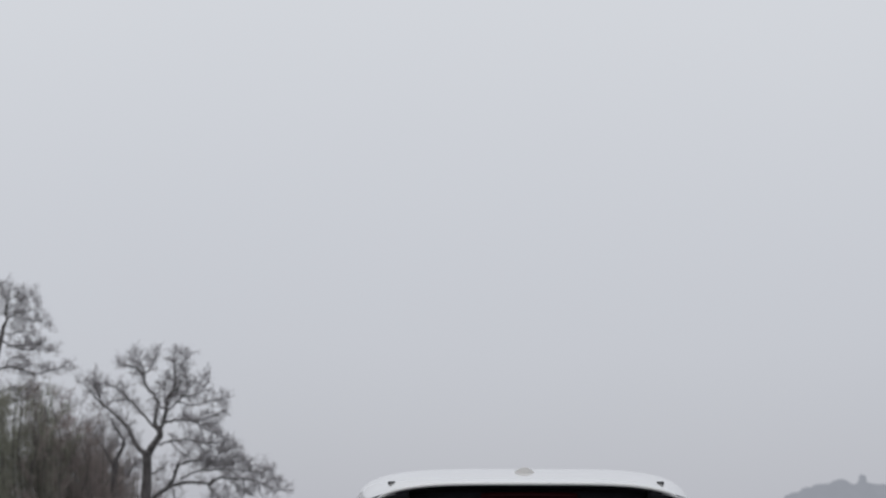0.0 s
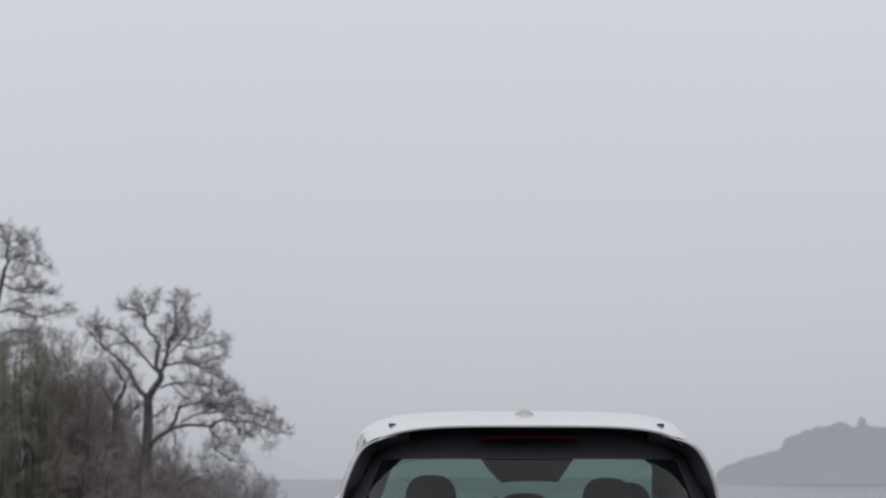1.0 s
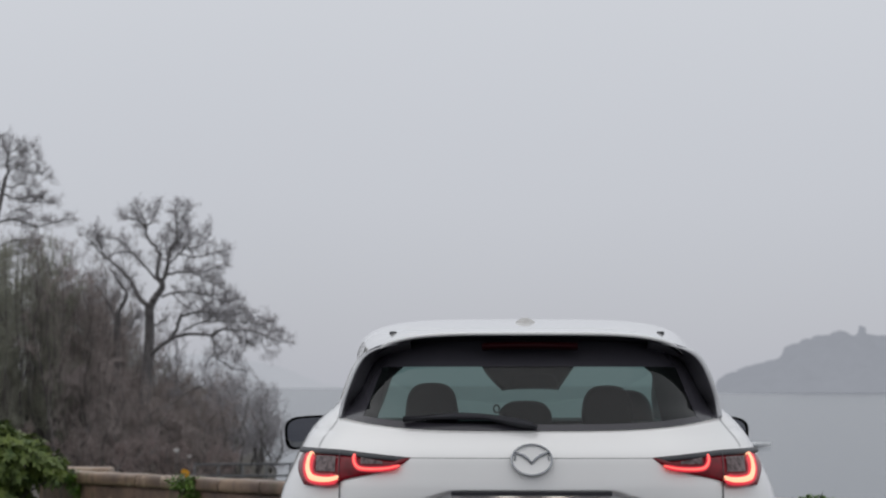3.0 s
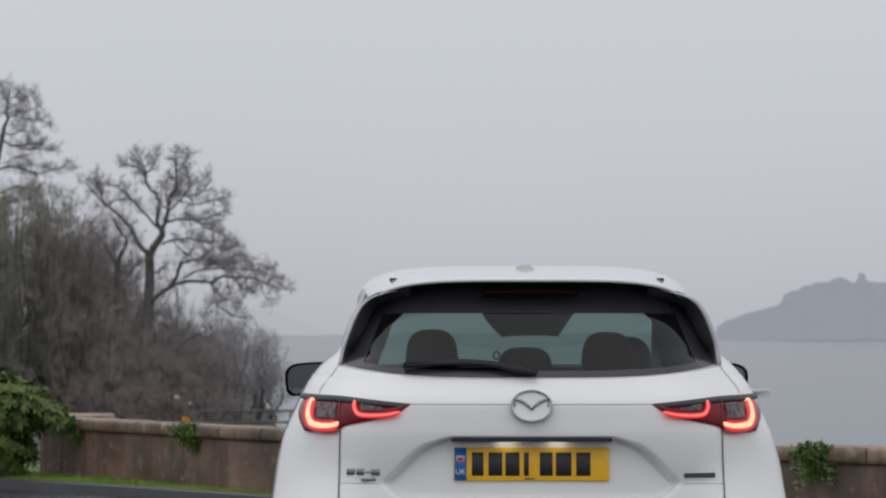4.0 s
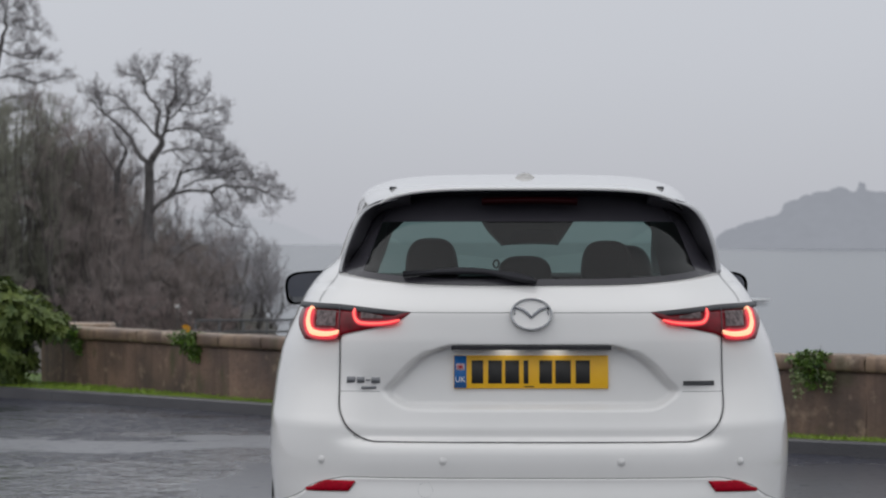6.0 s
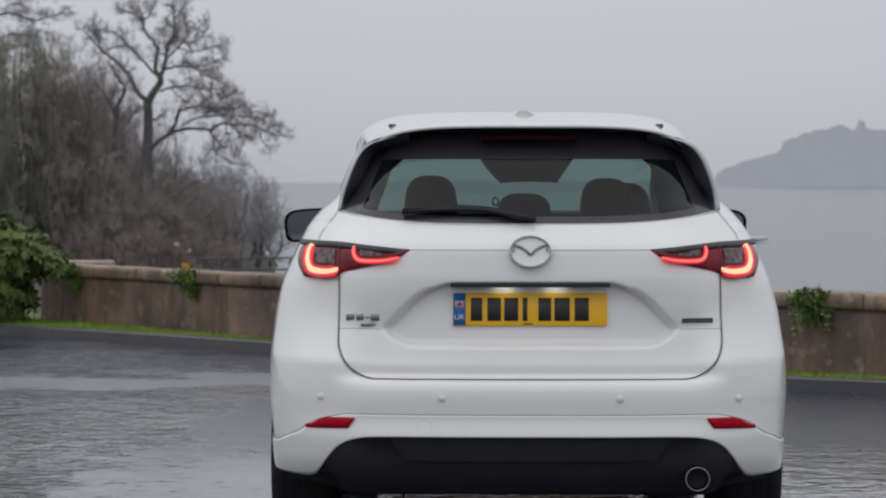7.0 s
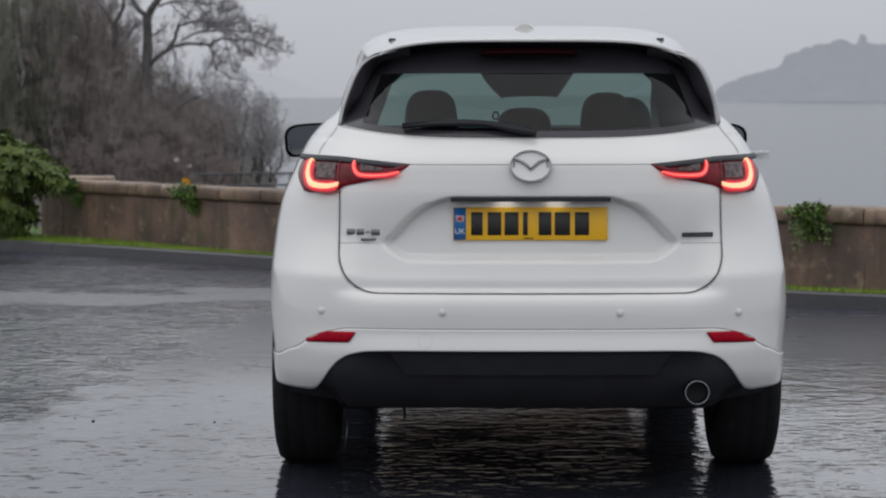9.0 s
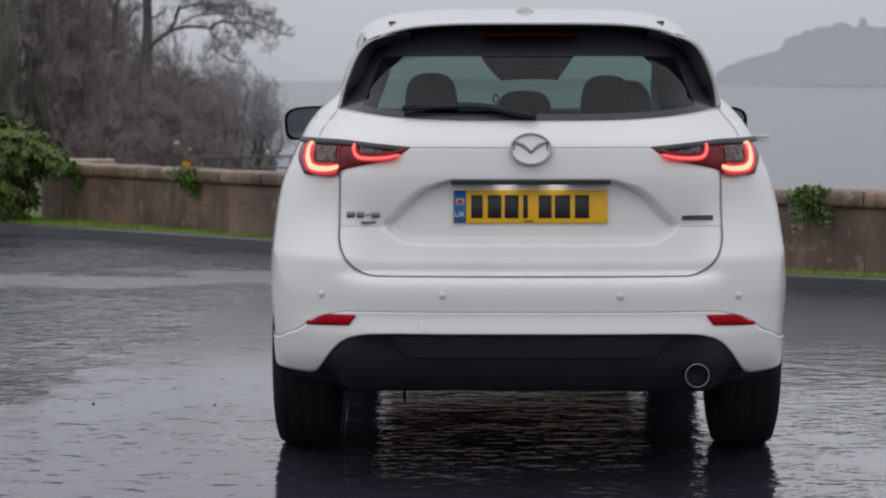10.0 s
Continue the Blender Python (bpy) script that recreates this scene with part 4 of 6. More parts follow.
# tail lamps
LAMP_TOP = curve_of([(0.405, 1.134), (0.55, 1.148), (0.66, 1.158), (0.80, 1.161), (0.88, 1.162)])
LAMP_LOW = curve_of([(0.405, 1.131), (0.44, 1.108), (0.50, 1.086), (0.58, 1.069), (0.63, 1.058), (0.66, 1.044), (0.70, 1.036), (0.78, 1.034), (0.88, 1.040)])
for s in (-1, 1):
    def lamp_point(x, z, proud, s=s):
        return tail(s * x, z, proud) + Vector((s * proud * 0.8 * smooth_step(0.6, 0.8, x), 0, 0))
    lamp = empty("tail_lamp")
    lamp.parent = car
    lamp["label"] = "lit red tail lamp with two hooked light bars"
    bm = bmesh.new()
    X1 = 0.790
    def lens(u, v):
        x = 0.405 + (X1 - 0.405) * u
        zl, zt = LAMP_LOW(x), LAMP_TOP(x) - 0.014 * min(1, 6 * u)
        curl = smooth_step(0.93, 1.0, u)
        zl, zt = zl + 0.03 * curl ** 2, zt - 0.012 * curl ** 2
        return lamp_point(x, zl + (zt - zl) * v, 0.004 + 0.006 * smooth_step(0, 0.12, u) + 0.010 * math.sin(math.pi * v) * smooth_step(0, 0.15, u))
    patch(bm, lens, 40, 8, flip=s < 0)
    ob = part("lens", bm, LAMP_BODY, lamp)
    md = ob.modifiers.new("thickness", "SOLIDIFY")
    md.thickness, md.offset = 0.010, -1
    bm = bmesh.new()
    patch(bm, lambda u, v: lamp_point(0.405 + (X1 - 0.405) * u, LAMP_TOP(0.405 + (X1 - 0.405) * u) - 0.017 * (1 - v) * min(1, 12 * u), 0.004 + 0.016 * smooth_step(0, 0.2, u)), 40, 2, flip=s < 0)
    ob = part("smoked_strip", bm, GREY_PLASTIC, lamp)
    md = ob.modifiers.new("thickness", "SOLIDIFY")
    md.thickness, md.offset = 0.006, -1
    def bar_of(points, r, mat, name):
        b = bmesh.new()
        pts = []
        cv = [Vector((x, 0, z)) for x, z in points]
        for i in range(len(cv) - 1):
            p0, p1, p2, p3 = cv[max(i - 1, 0)], cv[i], cv[i + 1], cv[min(i + 2, len(cv) - 1)]
            for k in range(6):
                t = k / 6
                q = 0.5 * ((2 * p1) + (p2 - p0) * t + (2 * p0 - 5 * p1 + 4 * p2 - p3) * t * t + (3 * p1 - p0 - 3 * p2 + p3) * t ** 3)
                pts.append(lamp_point(q.x, q.z, 0.020))
        pts.append(lamp_point(cv[-1].x, cv[-1].z, 0.020))
        tube(b, pts, [r * (0.75 + 0.25 * math.sin(math.pi * min(1, 0.15 + 0.85 * k / (len(pts) - 1)))) for k in range(len(pts))], 8)
        part(name, b, mat, lamp, "glowing red light bar")
        # Two emissive ribbons paint the bar's red halo onto the lens.
        for grow, proud, glow in ((1.55, 0.0232, LED_HALO), (2.0, 0.0222, LED_OUTER_HALO)):
            b = bmesh.new()
            n = 40
            mids = []
            for k in range(n + 1):
                t = k / n * (len(cv) - 1)
                i = min(int(t), len(cv) - 2)
                p0, p1, p2, p3 = cv[max(i - 1, 0)], cv[i], cv[i + 1], cv[min(i + 2, len(cv) - 1)]
                t -= i
                mids.append(0.5 * ((2 * p1) + (p2 - p0) * t + (2 * p0 - 5 * p1 + 4 * p2 - p3) * t * t + (3 * p1 - p0 - 3 * p2 + p3) * t ** 3))
            strip = []
            for k, q in enumerate(mids):
                d = (mids[min(k + 1, n)] - mids[max(k - 1, 0)]).normalized()
                end = min(1.0, 0.35 + 0.65 * min(k, n - k) / 4)
                strip.append([b.verts.new(lamp_point(q.x - d.z * w_ * r * grow * end, q.z + d.x * w_ * r * grow * end, proud)) for w_ in (-1, -0.5, 0, 0.5, 1)])
            for r0, r1 in zip(strip, strip[1:]):
                for j in range(4):
                    b.faces.new((r0[j], r0[j + 1], r1[j + 1], r1[j]))
            part("light_guide", b, glow, lamp, "red halo of the light bar, drawn as a glowing ribbon")
    bar_of([(0.738, 1.143), (0.747, 1.121), (0.749, 1.091), (0.739, 1.065), (0.714, 1.056), (0.678, 1.056), (0.650, 1.064)], 0.0108, LED_HOT, "light_bar")
    bar_of([(0.597, 1.142), (0.598, 1.124), (0.591, 1.106), (0.574, 1.096), (0.530, 1.094), (0.480, 1.098), (0.442, 1.107)], 0.0052, LED, "light_bar")
    bm = bmesh.new()
    patch(bm, lambda u, v: lamp_point(0.660 + 0.062 * u, 1.084 + 0.052 * v, 0.0235), 6, 4, flip=s < 0)
    part("reverse_lamp", bm, LAMP_CLEAR, lamp, "clear unlit reversing lens")
    bm = bmesh.new()
    patch(bm, lambda u, v: lamp_point(0.500 + 0.075 * u, 1.112 + 0.022 * v * (0.4 + 0.6 * u), 0.0215), 6, 3, flip=s < 0)
    part("reverse_lamp", bm, LAMP_CLEAR, lamp, "clear unlit reversing lens")
    bm = bmesh.new()
    tube(bm, [lamp_point(0.648, z, 0.0208) for z in (1.052, 1.09, 1.13, 1.150)], 0.0016, 5)
    part("lamp_gap", bm, SEAL_AND_CREASE, lamp)

# roof with its spoiler lip
ROOF_MID = curve_of([(0.28, 1.557), (0.5, 1.575), (0.9, 1.603), (1.6, 1.640), (2.2, 1.648), (2.6, 1.632), (2.85, 1.600)])


def roof_point(u, v):
    """u across from left to right, v from the lip forward."""
    a = (2 * u - 1) * math.pi / 2 * 0.985
    wr, p, hs = 0.652, 4.4, 0.235
    x = wr * math.copysign(abs(math.sin(a)) ** (2 / p), a)
    drop = hs * (1 - abs(math.cos(a)) ** (2 / p))
    lip = 0.28 + 0.15 * (abs(x) / 0.62) ** 3 + 0.24 * smooth_step(0.03, 0.16, drop)
    y = lip + (2.85 - lip) * v ** 1.3
    widen = (1 + 0.02 * math.sin(math.pi * min(1, max(0, (y - 0.4) / 2.4)))) * (1 - 0.112 * smooth_step(1.7, 0.35, y))
    return Vector((x * widen, y, ROOF_MID(y - (lip - 0.28) * (1 - v)) - drop * (1 - 0.25 * smooth_step(2.0, 2.85, y))))


bm = bmesh.new()
patch(bm, roof_point, 72, 40)
roof = part("roof", bm, PAINT, car, "white roof with rear spoiler lip")
md = roof.modifiers.new("thickness", "SOLIDIFY")
md.thickness, md.offset = 0.010, -1
bm = bmesh.new()
patch(bm, lambda u, v: roof_point(0.17 + 0.66 * u, 0.0) + Vector((0, 0.012 + 0.24 * v, -0.016 - 0.022 * v)), 40, 3)
part("spoiler_underside", bm, BLACK_GLOSS, roof)
bm = bmesh.new()
patch(bm, lambda u, v: Matrix.Diagonal((0.93, 1, 1)) @ roof_point(0.10 + 0.80 * u, 0.08 + 0.92 * v) + Vector((0, 0, -0.035)), 30, 20)
part("headliner", bm, TRIM, roof)
bm = bmesh.new()
patch(bm, lambda u, v: Vector((-0.165 + 0.33 * u, 0.300 + 0.02 * (2 * u - 1) ** 2 * 0.3 + 0.012 * v, 1.514 + 0.012 * v - 0.004 * (2 * u - 1) ** 2)), 16, 3)
bl = part("high_brake_lamp", bm, BRAKE_OFF, roof, "unlit dark red high-level brake lamp")
md = bl.modifiers.new("thickness", "SOLIDIFY")
md.thickness, md.offset = 0.02, -1
for s in (-1, 1):
    bm = bmesh.new()
    block(bm, s * 0.487 - 0.013, s * 0.487 + 0.013, 0.76, 0.80, 1.556, 1.5715, 0.003, 2)
    part("roof_mount_cover", bm, GREY_PLASTIC, roof)
bm = bmesh.new()
for k in range(1):
    sec = []
    for i in range(9):
        t = i / 8
        y = 1.02 + 0.20 * t
        h, w = 0.022 * (1 - t) ** 0.8 + 0.003, 0.042 * (1 - 0.6 * t)
        z0 = ROOF_MID(y) - 0.006
        sec.append([bm.verts.new((w * math.cos(b) * (1 - 0.3 * math.sin(b)), y, z0 + h * math.sin(b))) for b in [math.pi * q / 8 for q in range(9)]])
    for a, b in zip(sec, sec[1:]):
        for q in range(8):
            bm.faces.new((a[q], a[q + 1], b[q + 1], b[q]))
    bm.faces.new(sec[0])
part("antenna_fin", bm, PAINT, roof, "white shark-fin antenna")

# rear screen, its fins and pillars


def screen_edge(z):
    if z < 1.2655:
        return 0.66 * max(0.0, (z - 1.2215) / 0.044) ** (1 / 3.6)
    return 0.66 - 0.10 * (z - 1.2655) / 0.25


def screen_point(x, z, proud=0.004):
    return tail(x, z, proud)


bm = bmesh.new()
def screen(u, v):
    s = 2 * u - 1
    x = s * (0.662 - 0.112 * v)
    zl = GLASS_LOW(x)
    return screen_point(x, zl + (1.548 - 0.05 * (abs(x) / 0.57) ** 3 - zl) * v)
patch(bm, screen, 48, 24)
part("rear_screen", bm, REAR_GLASS, car, "dark tinted rear window glass").visible_shadow = False
FIN_X = curve_of([(-0.1, 0.664), (0, 0.660), (0.25, 0.649), (0.5, 0.625), (0.72, 0.590), (0.86, 0.545), (1, 0.46), (1.1, 0.40)])
FIN_Z = curve_of([(-0.1, 1.235), (0, 1.262), (0.25, 1.328), (0.5, 1.405), (0.72, 1.470), (0.86, 1.503), (1, 1.525), (1.1, 1.535)])
FIN_Y = curve_of([(0, 0.46), (0.25, 0.455), (0.5, 0.44), (0.72, 0.42), (0.86, 0.39), (1, 0.355), (1.1, 0.34)])
# black printed border of the glass
bm = bmesh.new()
for s in (-1, 1):
    patch(bm, lambda u, v, s=s: screen_point(s * ((0.662 - 0.112 * v) - 0.085 * (1 - u) * (1 - 0.3 * v)), GLASS_LOW(0.66) + (1.500 - GLASS_LOW(0.66)) * v, 0.0055), 4, 16, flip=s < 0)
patch(bm, lambda u, v: screen_point((2 * u - 1) * 0.66, GLASS_LOW((2 * u - 1) * 0.66) + 0.022 * v, 0.0062), 40, 2)
patch(bm, lambda u, v: screen_point((2 * u - 1) * 0.560, 1.440 + (0.106 - 0.05 * abs(2 * u - 1) ** 3) * v, 0.0070), 30, 3)
part("glass_border", bm, FRIT, car)
for s in (-1, 1):
    bm = bmesh.new()
    def fin(u, v, s=s):
        """From the inner edge on the glass (u = 0) to the outer edge under the roof's lip, v up from the corner."""
        xo, zo = FIN_X(v) + (0.010 * math.sin(math.pi * min(1, max(0, v))) if s > 0 else 0), FIN_Z(v)
        dx, dz = FIN_X(v + 0.01) - FIN_X(v - 0.01), FIN_Z(v + 0.01) - FIN_Z(v - 0.01)
        n = math.hypot(dx, dz) or 1.0
        wide = (0.010 + 0.042 * smooth_step(0.0, 0.5, v)) * (1 - 0.40 * smooth_step(0.62, 1.0, v))
        xi, zi = xo - wide * dz / n, zo + wide * dx / n
        yi = tail(xi, zi, 0.002).y
        return Vector((s * (xi + (xo - xi) * u), yi + (FIN_Y(v) - yi) * u, zi + (zo - zi) * u))
    patch(bm, lambda u, v: fin(0.78 * u, 1.07 * v) + Vector((0, 0.005 * smooth_step(0.84, 0.94, u), 0)), 10, 28, flip=s < 0)
    ob = part("spoiler_fin", bm, FIN_BLACK, car, "satin black fin beside the rear window")
    md = ob.modifiers.new("thickness", "SOLIDIFY")
    md.thickness, md.offset = 0.012, -1
    bm = bmesh.new()
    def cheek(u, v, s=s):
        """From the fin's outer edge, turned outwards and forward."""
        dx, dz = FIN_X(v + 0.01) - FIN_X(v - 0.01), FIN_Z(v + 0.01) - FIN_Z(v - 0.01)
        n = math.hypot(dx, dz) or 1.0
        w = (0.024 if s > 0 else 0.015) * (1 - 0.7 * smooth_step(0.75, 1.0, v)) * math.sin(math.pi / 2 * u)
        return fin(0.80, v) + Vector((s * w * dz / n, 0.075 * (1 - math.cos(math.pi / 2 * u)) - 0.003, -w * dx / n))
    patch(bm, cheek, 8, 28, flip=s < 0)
    ob = part("spoiler_cheek", bm, CHEEK, car, "outer edge of the spoiler fin, its shade painted as glossy grey")
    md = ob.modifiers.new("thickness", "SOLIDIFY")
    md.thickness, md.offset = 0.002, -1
    # rear pillar: shoulder from below the glass, round the corner
    bm = bmesh.new()
    def pillar(u, v, s=s):
        z = 1.222 + 0.298 * v
        x0 = max(0.02, screen_edge(z)) - 0.004 + 0.012 * smooth_step(1.27, 1.30, z) + 0.03 * smooth_step(1.36, 1.45, z)
        dy = min(0.9995, (1.02 - REAR(z)) / DEEP(z))
        xe = HALF(z) * (1 - (1 - dy) ** POWER) ** (1 / POWER)
        x = x0 + (xe - x0) * (1 - (1 - u) ** 2.2)
        p = tail(x, z, 0.0)
        return Vector((s * x, p.y, z))
    patch(bm, pillar, 44, 24, flip=s < 0)
    part("rear_pillar", bm, PAINT, car)
    # side glazing and pillars
    for name, y0, y1, mat in (("quarter_glass", 0.98, 1.38, REAR_GLASS), ("pillar_trim", 1.38, 1.46, BLACK_GLOSS), ("side_window", 1.46, 2.16, REAR_GLASS), ("pillar_trim", 2.16, 2.30, BLACK_GLOSS), ("side_window", 2.30, 2.92, CLEAR_GLASS)):
        bm = bmesh.new()
        def side(u, v, s=s, y0=y0, y1=y1):
            z = 1.216 + 0.20 * v
            y = y0 + (y1 - y0) * u
            return Vector((s * (HALF(z) * (1 - 0.04 * smooth_step(1.8, 3.2, y)) - 0.004), y, z))
        patch(bm, side, 8, 8, flip=s > 0)
        part(name, bm, mat, car)
    bm = bmesh.new()
    wide_ = 0.07 if s > 0 else 0.0
    tube(bm, [(s * 0.705, 3.34, 1.20), (s * (0.645 + wide_ / 2), 3.1, 1.33), (s * (0.60 + wide_), 2.88, 1.44), (s * (0.535 + wide_), 2.80, 1.495)], 0.045, 8)
    part("front_pillar", bm, TRIM, car)
    bm = bmesh.new()
    patch(bm, lambda u, v, s=s: Vector((s * (HALF(1.21 + 0.01 * v) * 0.995), 0.98 + 2.2 * u, 1.205 + 0.018 * v)), 16, 1)
    part("belt_trim", bm, BLACK_GLOSS, car)
    # door mirror
    mirror = empty("door_mirror")
    mirror.parent = car
    bm = bmesh.new()
    rows_ = []
    for i in range(13):
        t = i / 12
        y = 2.80 + 0.23 * t
        k = (1 - t ** 2.4) ** 0.5 if t < 1 else 0.02
        rows_.append([bm.verts.new((s * (0.945 + (0.105 + 0.012 * math.sin(b) * (math.cos(b) > 0)) * max(0.05, k) * math.copysign(abs(math.cos(b)) ** 0.55, math.cos(b))), y, 1.162 - 0.020 * math.cos(b) + (0.074 + 0.004 * math.cos(b)) * max(0.05, k) * math.copysign(abs(math.sin(b)) ** 0.6, math.sin(b)))) for b in [math.tau * q / 28 for q in range(28)]])
    for a, b in zip(rows_, rows_[1:]):
        for q in range(28):
            bm.faces.new((a[q], a[(q + 1) % 28], b[(q + 1) % 28], b[q]))
    bm.faces.new(rows_[-1])
    part("mirror_shell", bm, BLACK_GLOSS, mirror)
    bm = bmesh.new()
    bmesh.ops.create_circle(bm, cap_ends=True, radius=1, segments=36)
    for v in bm.verts:
        a = math.atan2(v.co.y, v.co.x)
        v.co = Vector((s * (0.945 + (0.094 + 0.012 * math.sin(a) * (math.cos(a) > 0)) * math.copysign(abs(math.cos(a)) ** 0.55, math.cos(a))), 2.806, 1.162 - 0.020 * math.cos(a) + (0.064 + 0.003 * math.cos(a)) * math.copysign(abs(math.sin(a)) ** 0.6, math.sin(a))))
        v.co.y += 0.32 * (1.235 - v.co.z)
    part("mirror_glass", bm, MIRROR, mirror)
    bm = bmesh.new()
    tube(bm, [(s * 0.80, 2.92, 1.10), (s * 0.90, 2.90, 1.115)], [0.03, 0.025], 10)
    part("mirror_stalk", bm, BLACK_PLASTIC, mirror)

# windscreen and bonnet side
bm = bmesh.new()
patch(bm, lambda u, v: Vector(((2 * u - 1) * (0.70 - 0.12 * v), 3.30 - 0.52 * v + 0.10 * (1 - (2 * u - 1) ** 2) * 0.6, 1.218 + 0.33 * v)), 24, 12)
part("windscreen", bm, CLEAR_GLASS, car, "clear windscreen").visible_shadow = False

# wiper
bm = bmesh.new()
def wiper_bar(u, v):
    x = -0.435 + 0.455 * u
    top = curve_of([(0, 1.262), (0.25, 1.277), (0.45, 1.283), (0.75, 1.272), (0.97, 1.252), (1.0, 1.240)])(u)
    low = curve_of([(0, 1.258), (0.25, 1.260), (0.6, 1.258), (0.9, 1.232), (1.0, 1.230)])(u)
    z = low + (top - low) * v
    return screen_point(x, z, 0.022 + 0.018 * math.sin(math.pi * v))
patch(bm, wiper_bar, 30, 5)
ob = part("wiper", bm, BLACK_PLASTIC, car, "black rear wiper parked along the glass")
md = ob.modifiers.new("thickness", "SOLIDIFY")
md.thickness, md.offset = 0.012, -1

# cabin: head restraints, mirror, housing
def cushion(name, x, y, z, w, h, d, mat=FABRIC, p=3.0):
    b = bmesh.new()
    def at(u, v):
        a, e = u * math.tau, (v - 0.5) * math.pi
        f = lambda t: math.copysign(abs(t) ** (2 / p), t)
        return Vector((x + w / 2 * f(math.cos(a)) * f(math.cos(e)) * (1 - 0.10 * f(math.sin(e))), y + d / 2 * f(math.sin(a)) * f(math.cos(e)), z + h / 2 * f(math.sin(e))))
    patch(b, at, 28, 14)
    bmesh.ops.remove_doubles(b, verts=b.verts, dist=0.0005)
    return part(name, b, mat, car)


cushion("head_restraint", -0.358, 1.42, 1.285, 0.205, 0.20, 0.12)
cushion("head_restraint", 0.008, 1.42, 1.240, 0.215, 0.15, 0.12)
cushion("head_restraint", 0.330, 1.42, 1.275, 0.200, 0.20, 0.12)
cushion("front_seat_back", -0.36, 2.35, 1.20, 0.22, 0.28, 0.14)
cushion("front_seat_back", 0.46, 2.35, 1.22, 0.25, 0.27, 0.14)
cushion("rear_seat_back", 0.0, 1.50, 1.16, 1.30, 0.15, 0.16)
cushion("cabin_mirror", 0.079, 2.72, 1.392, 0.205, 0.066, 0.04, TRIM, 6.0)
bm = bmesh.new()
def housing(u, v):
    """Sensor housing behind the windscreen: wide at the roof, narrowing down to the mirror."""
    t = min(1.0, v * 1.1)
    x0, x1 = -0.140 + 0.096 * t ** 1.3, 0.246 - 0.078 * t
    return Vector((x0 + (x1 - x0) * u, 2.80 - 0.05 * math.sin(math.pi * u) ** 0.5, 1.476 - 0.118 * v))
patch(bm, housing, 16, 8)
ob = part("sensor_housing", bm, TRIM, car)
md = ob.modifiers.new("thickness", "SOLIDIFY")
md.thickness, md.offset = 0.03, -1
bm = bmesh.new()
tube(bm, [(-0.105 + 0.011 * math.cos(a), 1.30, 1.284 + 0.015 * math.sin(a)) for a in [k * math.pi / 10 for k in range(21)]], 0.004, 6)
part("belt_loop", bm, TRIM, car)
for s in (-1, 1):
    bm = bmesh.new()
    patch(bm, lambda u, v, s=s: Vector((s * (0.655 - 0.055 * min(1.0, 5 * u) - 0.02 * u - 0.05 * v + 0.03 * u * (s > 0)), 0.60 + (1.62 if s > 0 else 0.92) * u, 1.22 + 0.235 * v)), 20, 6)
    part("cabin_trim", bm, TRIM, car)
# front lamps and grille
bm = bmesh.new()
patch(bm, lambda u, v: Vector((-0.42 + 0.84 * u, FRONT(0.45 + 0.3 * v) + 0.012 - 0.10 * abs(2 * u - 1) ** 2.2, 0.45 + 0.3 * v)), 20, 8, flip=True)
part("grille", bm, BLACK_PLASTIC, car)
for s in (-1, 1):
    bm = bmesh.new()
    patch(bm, lambda u, v, s=s: flank(s, 4.36 - 0.22 * u, 0.70 + (0.09 - 0.04 * u) * v, 0.008), 8, 4, flip=s > 0)
    part("headlamp", bm, CLEAR_GLASS, car)


# ---- distance: hills and boat ----
def ridge(name, mat, depth, x0, x1, heights, label, seed, tree=4.0):
    """A wooded ridge standing in the lake, far off; heights: curve over x."""
    bm = bmesh.new()
    def at(u, v):
        x = x0 + (x1 - x0) * u
        h = heights(x)
        n = noise.noise(Vector((x * 0.05, seed, 0))) * 0.6 + noise.noise(Vector((x * 0.15, seed, 5))) * 0.4 + noise.noise(Vector((x * 0.45, seed, 8))) * 0.42
        z = LAKE_Z - 2 + (h + 2 + tree * n * smooth_step(0, 10, h)) * math.sin(v * math.pi / 2) ** 0.8
        return (x + 3 * noise.noise(Vector((x * 0.2, v * 9, seed))), depth - 60 + 60 * v + 12 * noise.noise(Vector((x * 0.1, v * 6, seed))), z)
    patch(bm, at, 700, 10)
    return tagged(part(name, bm, mat), label, "hill", kind="structure")


HILL_H = curve_of([(138, 0), (146, 6), (159, 13.3), (172, 17), (177, 18.6), (181.5, 23), (194, 28.8), (203, 30.8), (212, 32.2), (215, 30.2), (219.2, 31.2), (221.2, 35.6), (223.2, 31.4), (235, 30.4), (260, 32.5), (330, 40), (520, 28), (600, 5)])
ridge("backdrop_hill", HILL, 1200, 138, 600, HILL_H, "wooded hill across the lake, mist painted as an even grey glow", 2.0, 2.6)
FAR_H = curve_of([(-420, 40), (-270, 36), (-215, 30), (-180, 24), (-150, 14), (-128, 5), (-100, 2), (-60, 0)])
ridge("backdrop_far_hill", HILL_FAR, 2400, -420, -60, FAR_H, "faint far shore, mist painted as a pale glow", 7.0, 3.0)


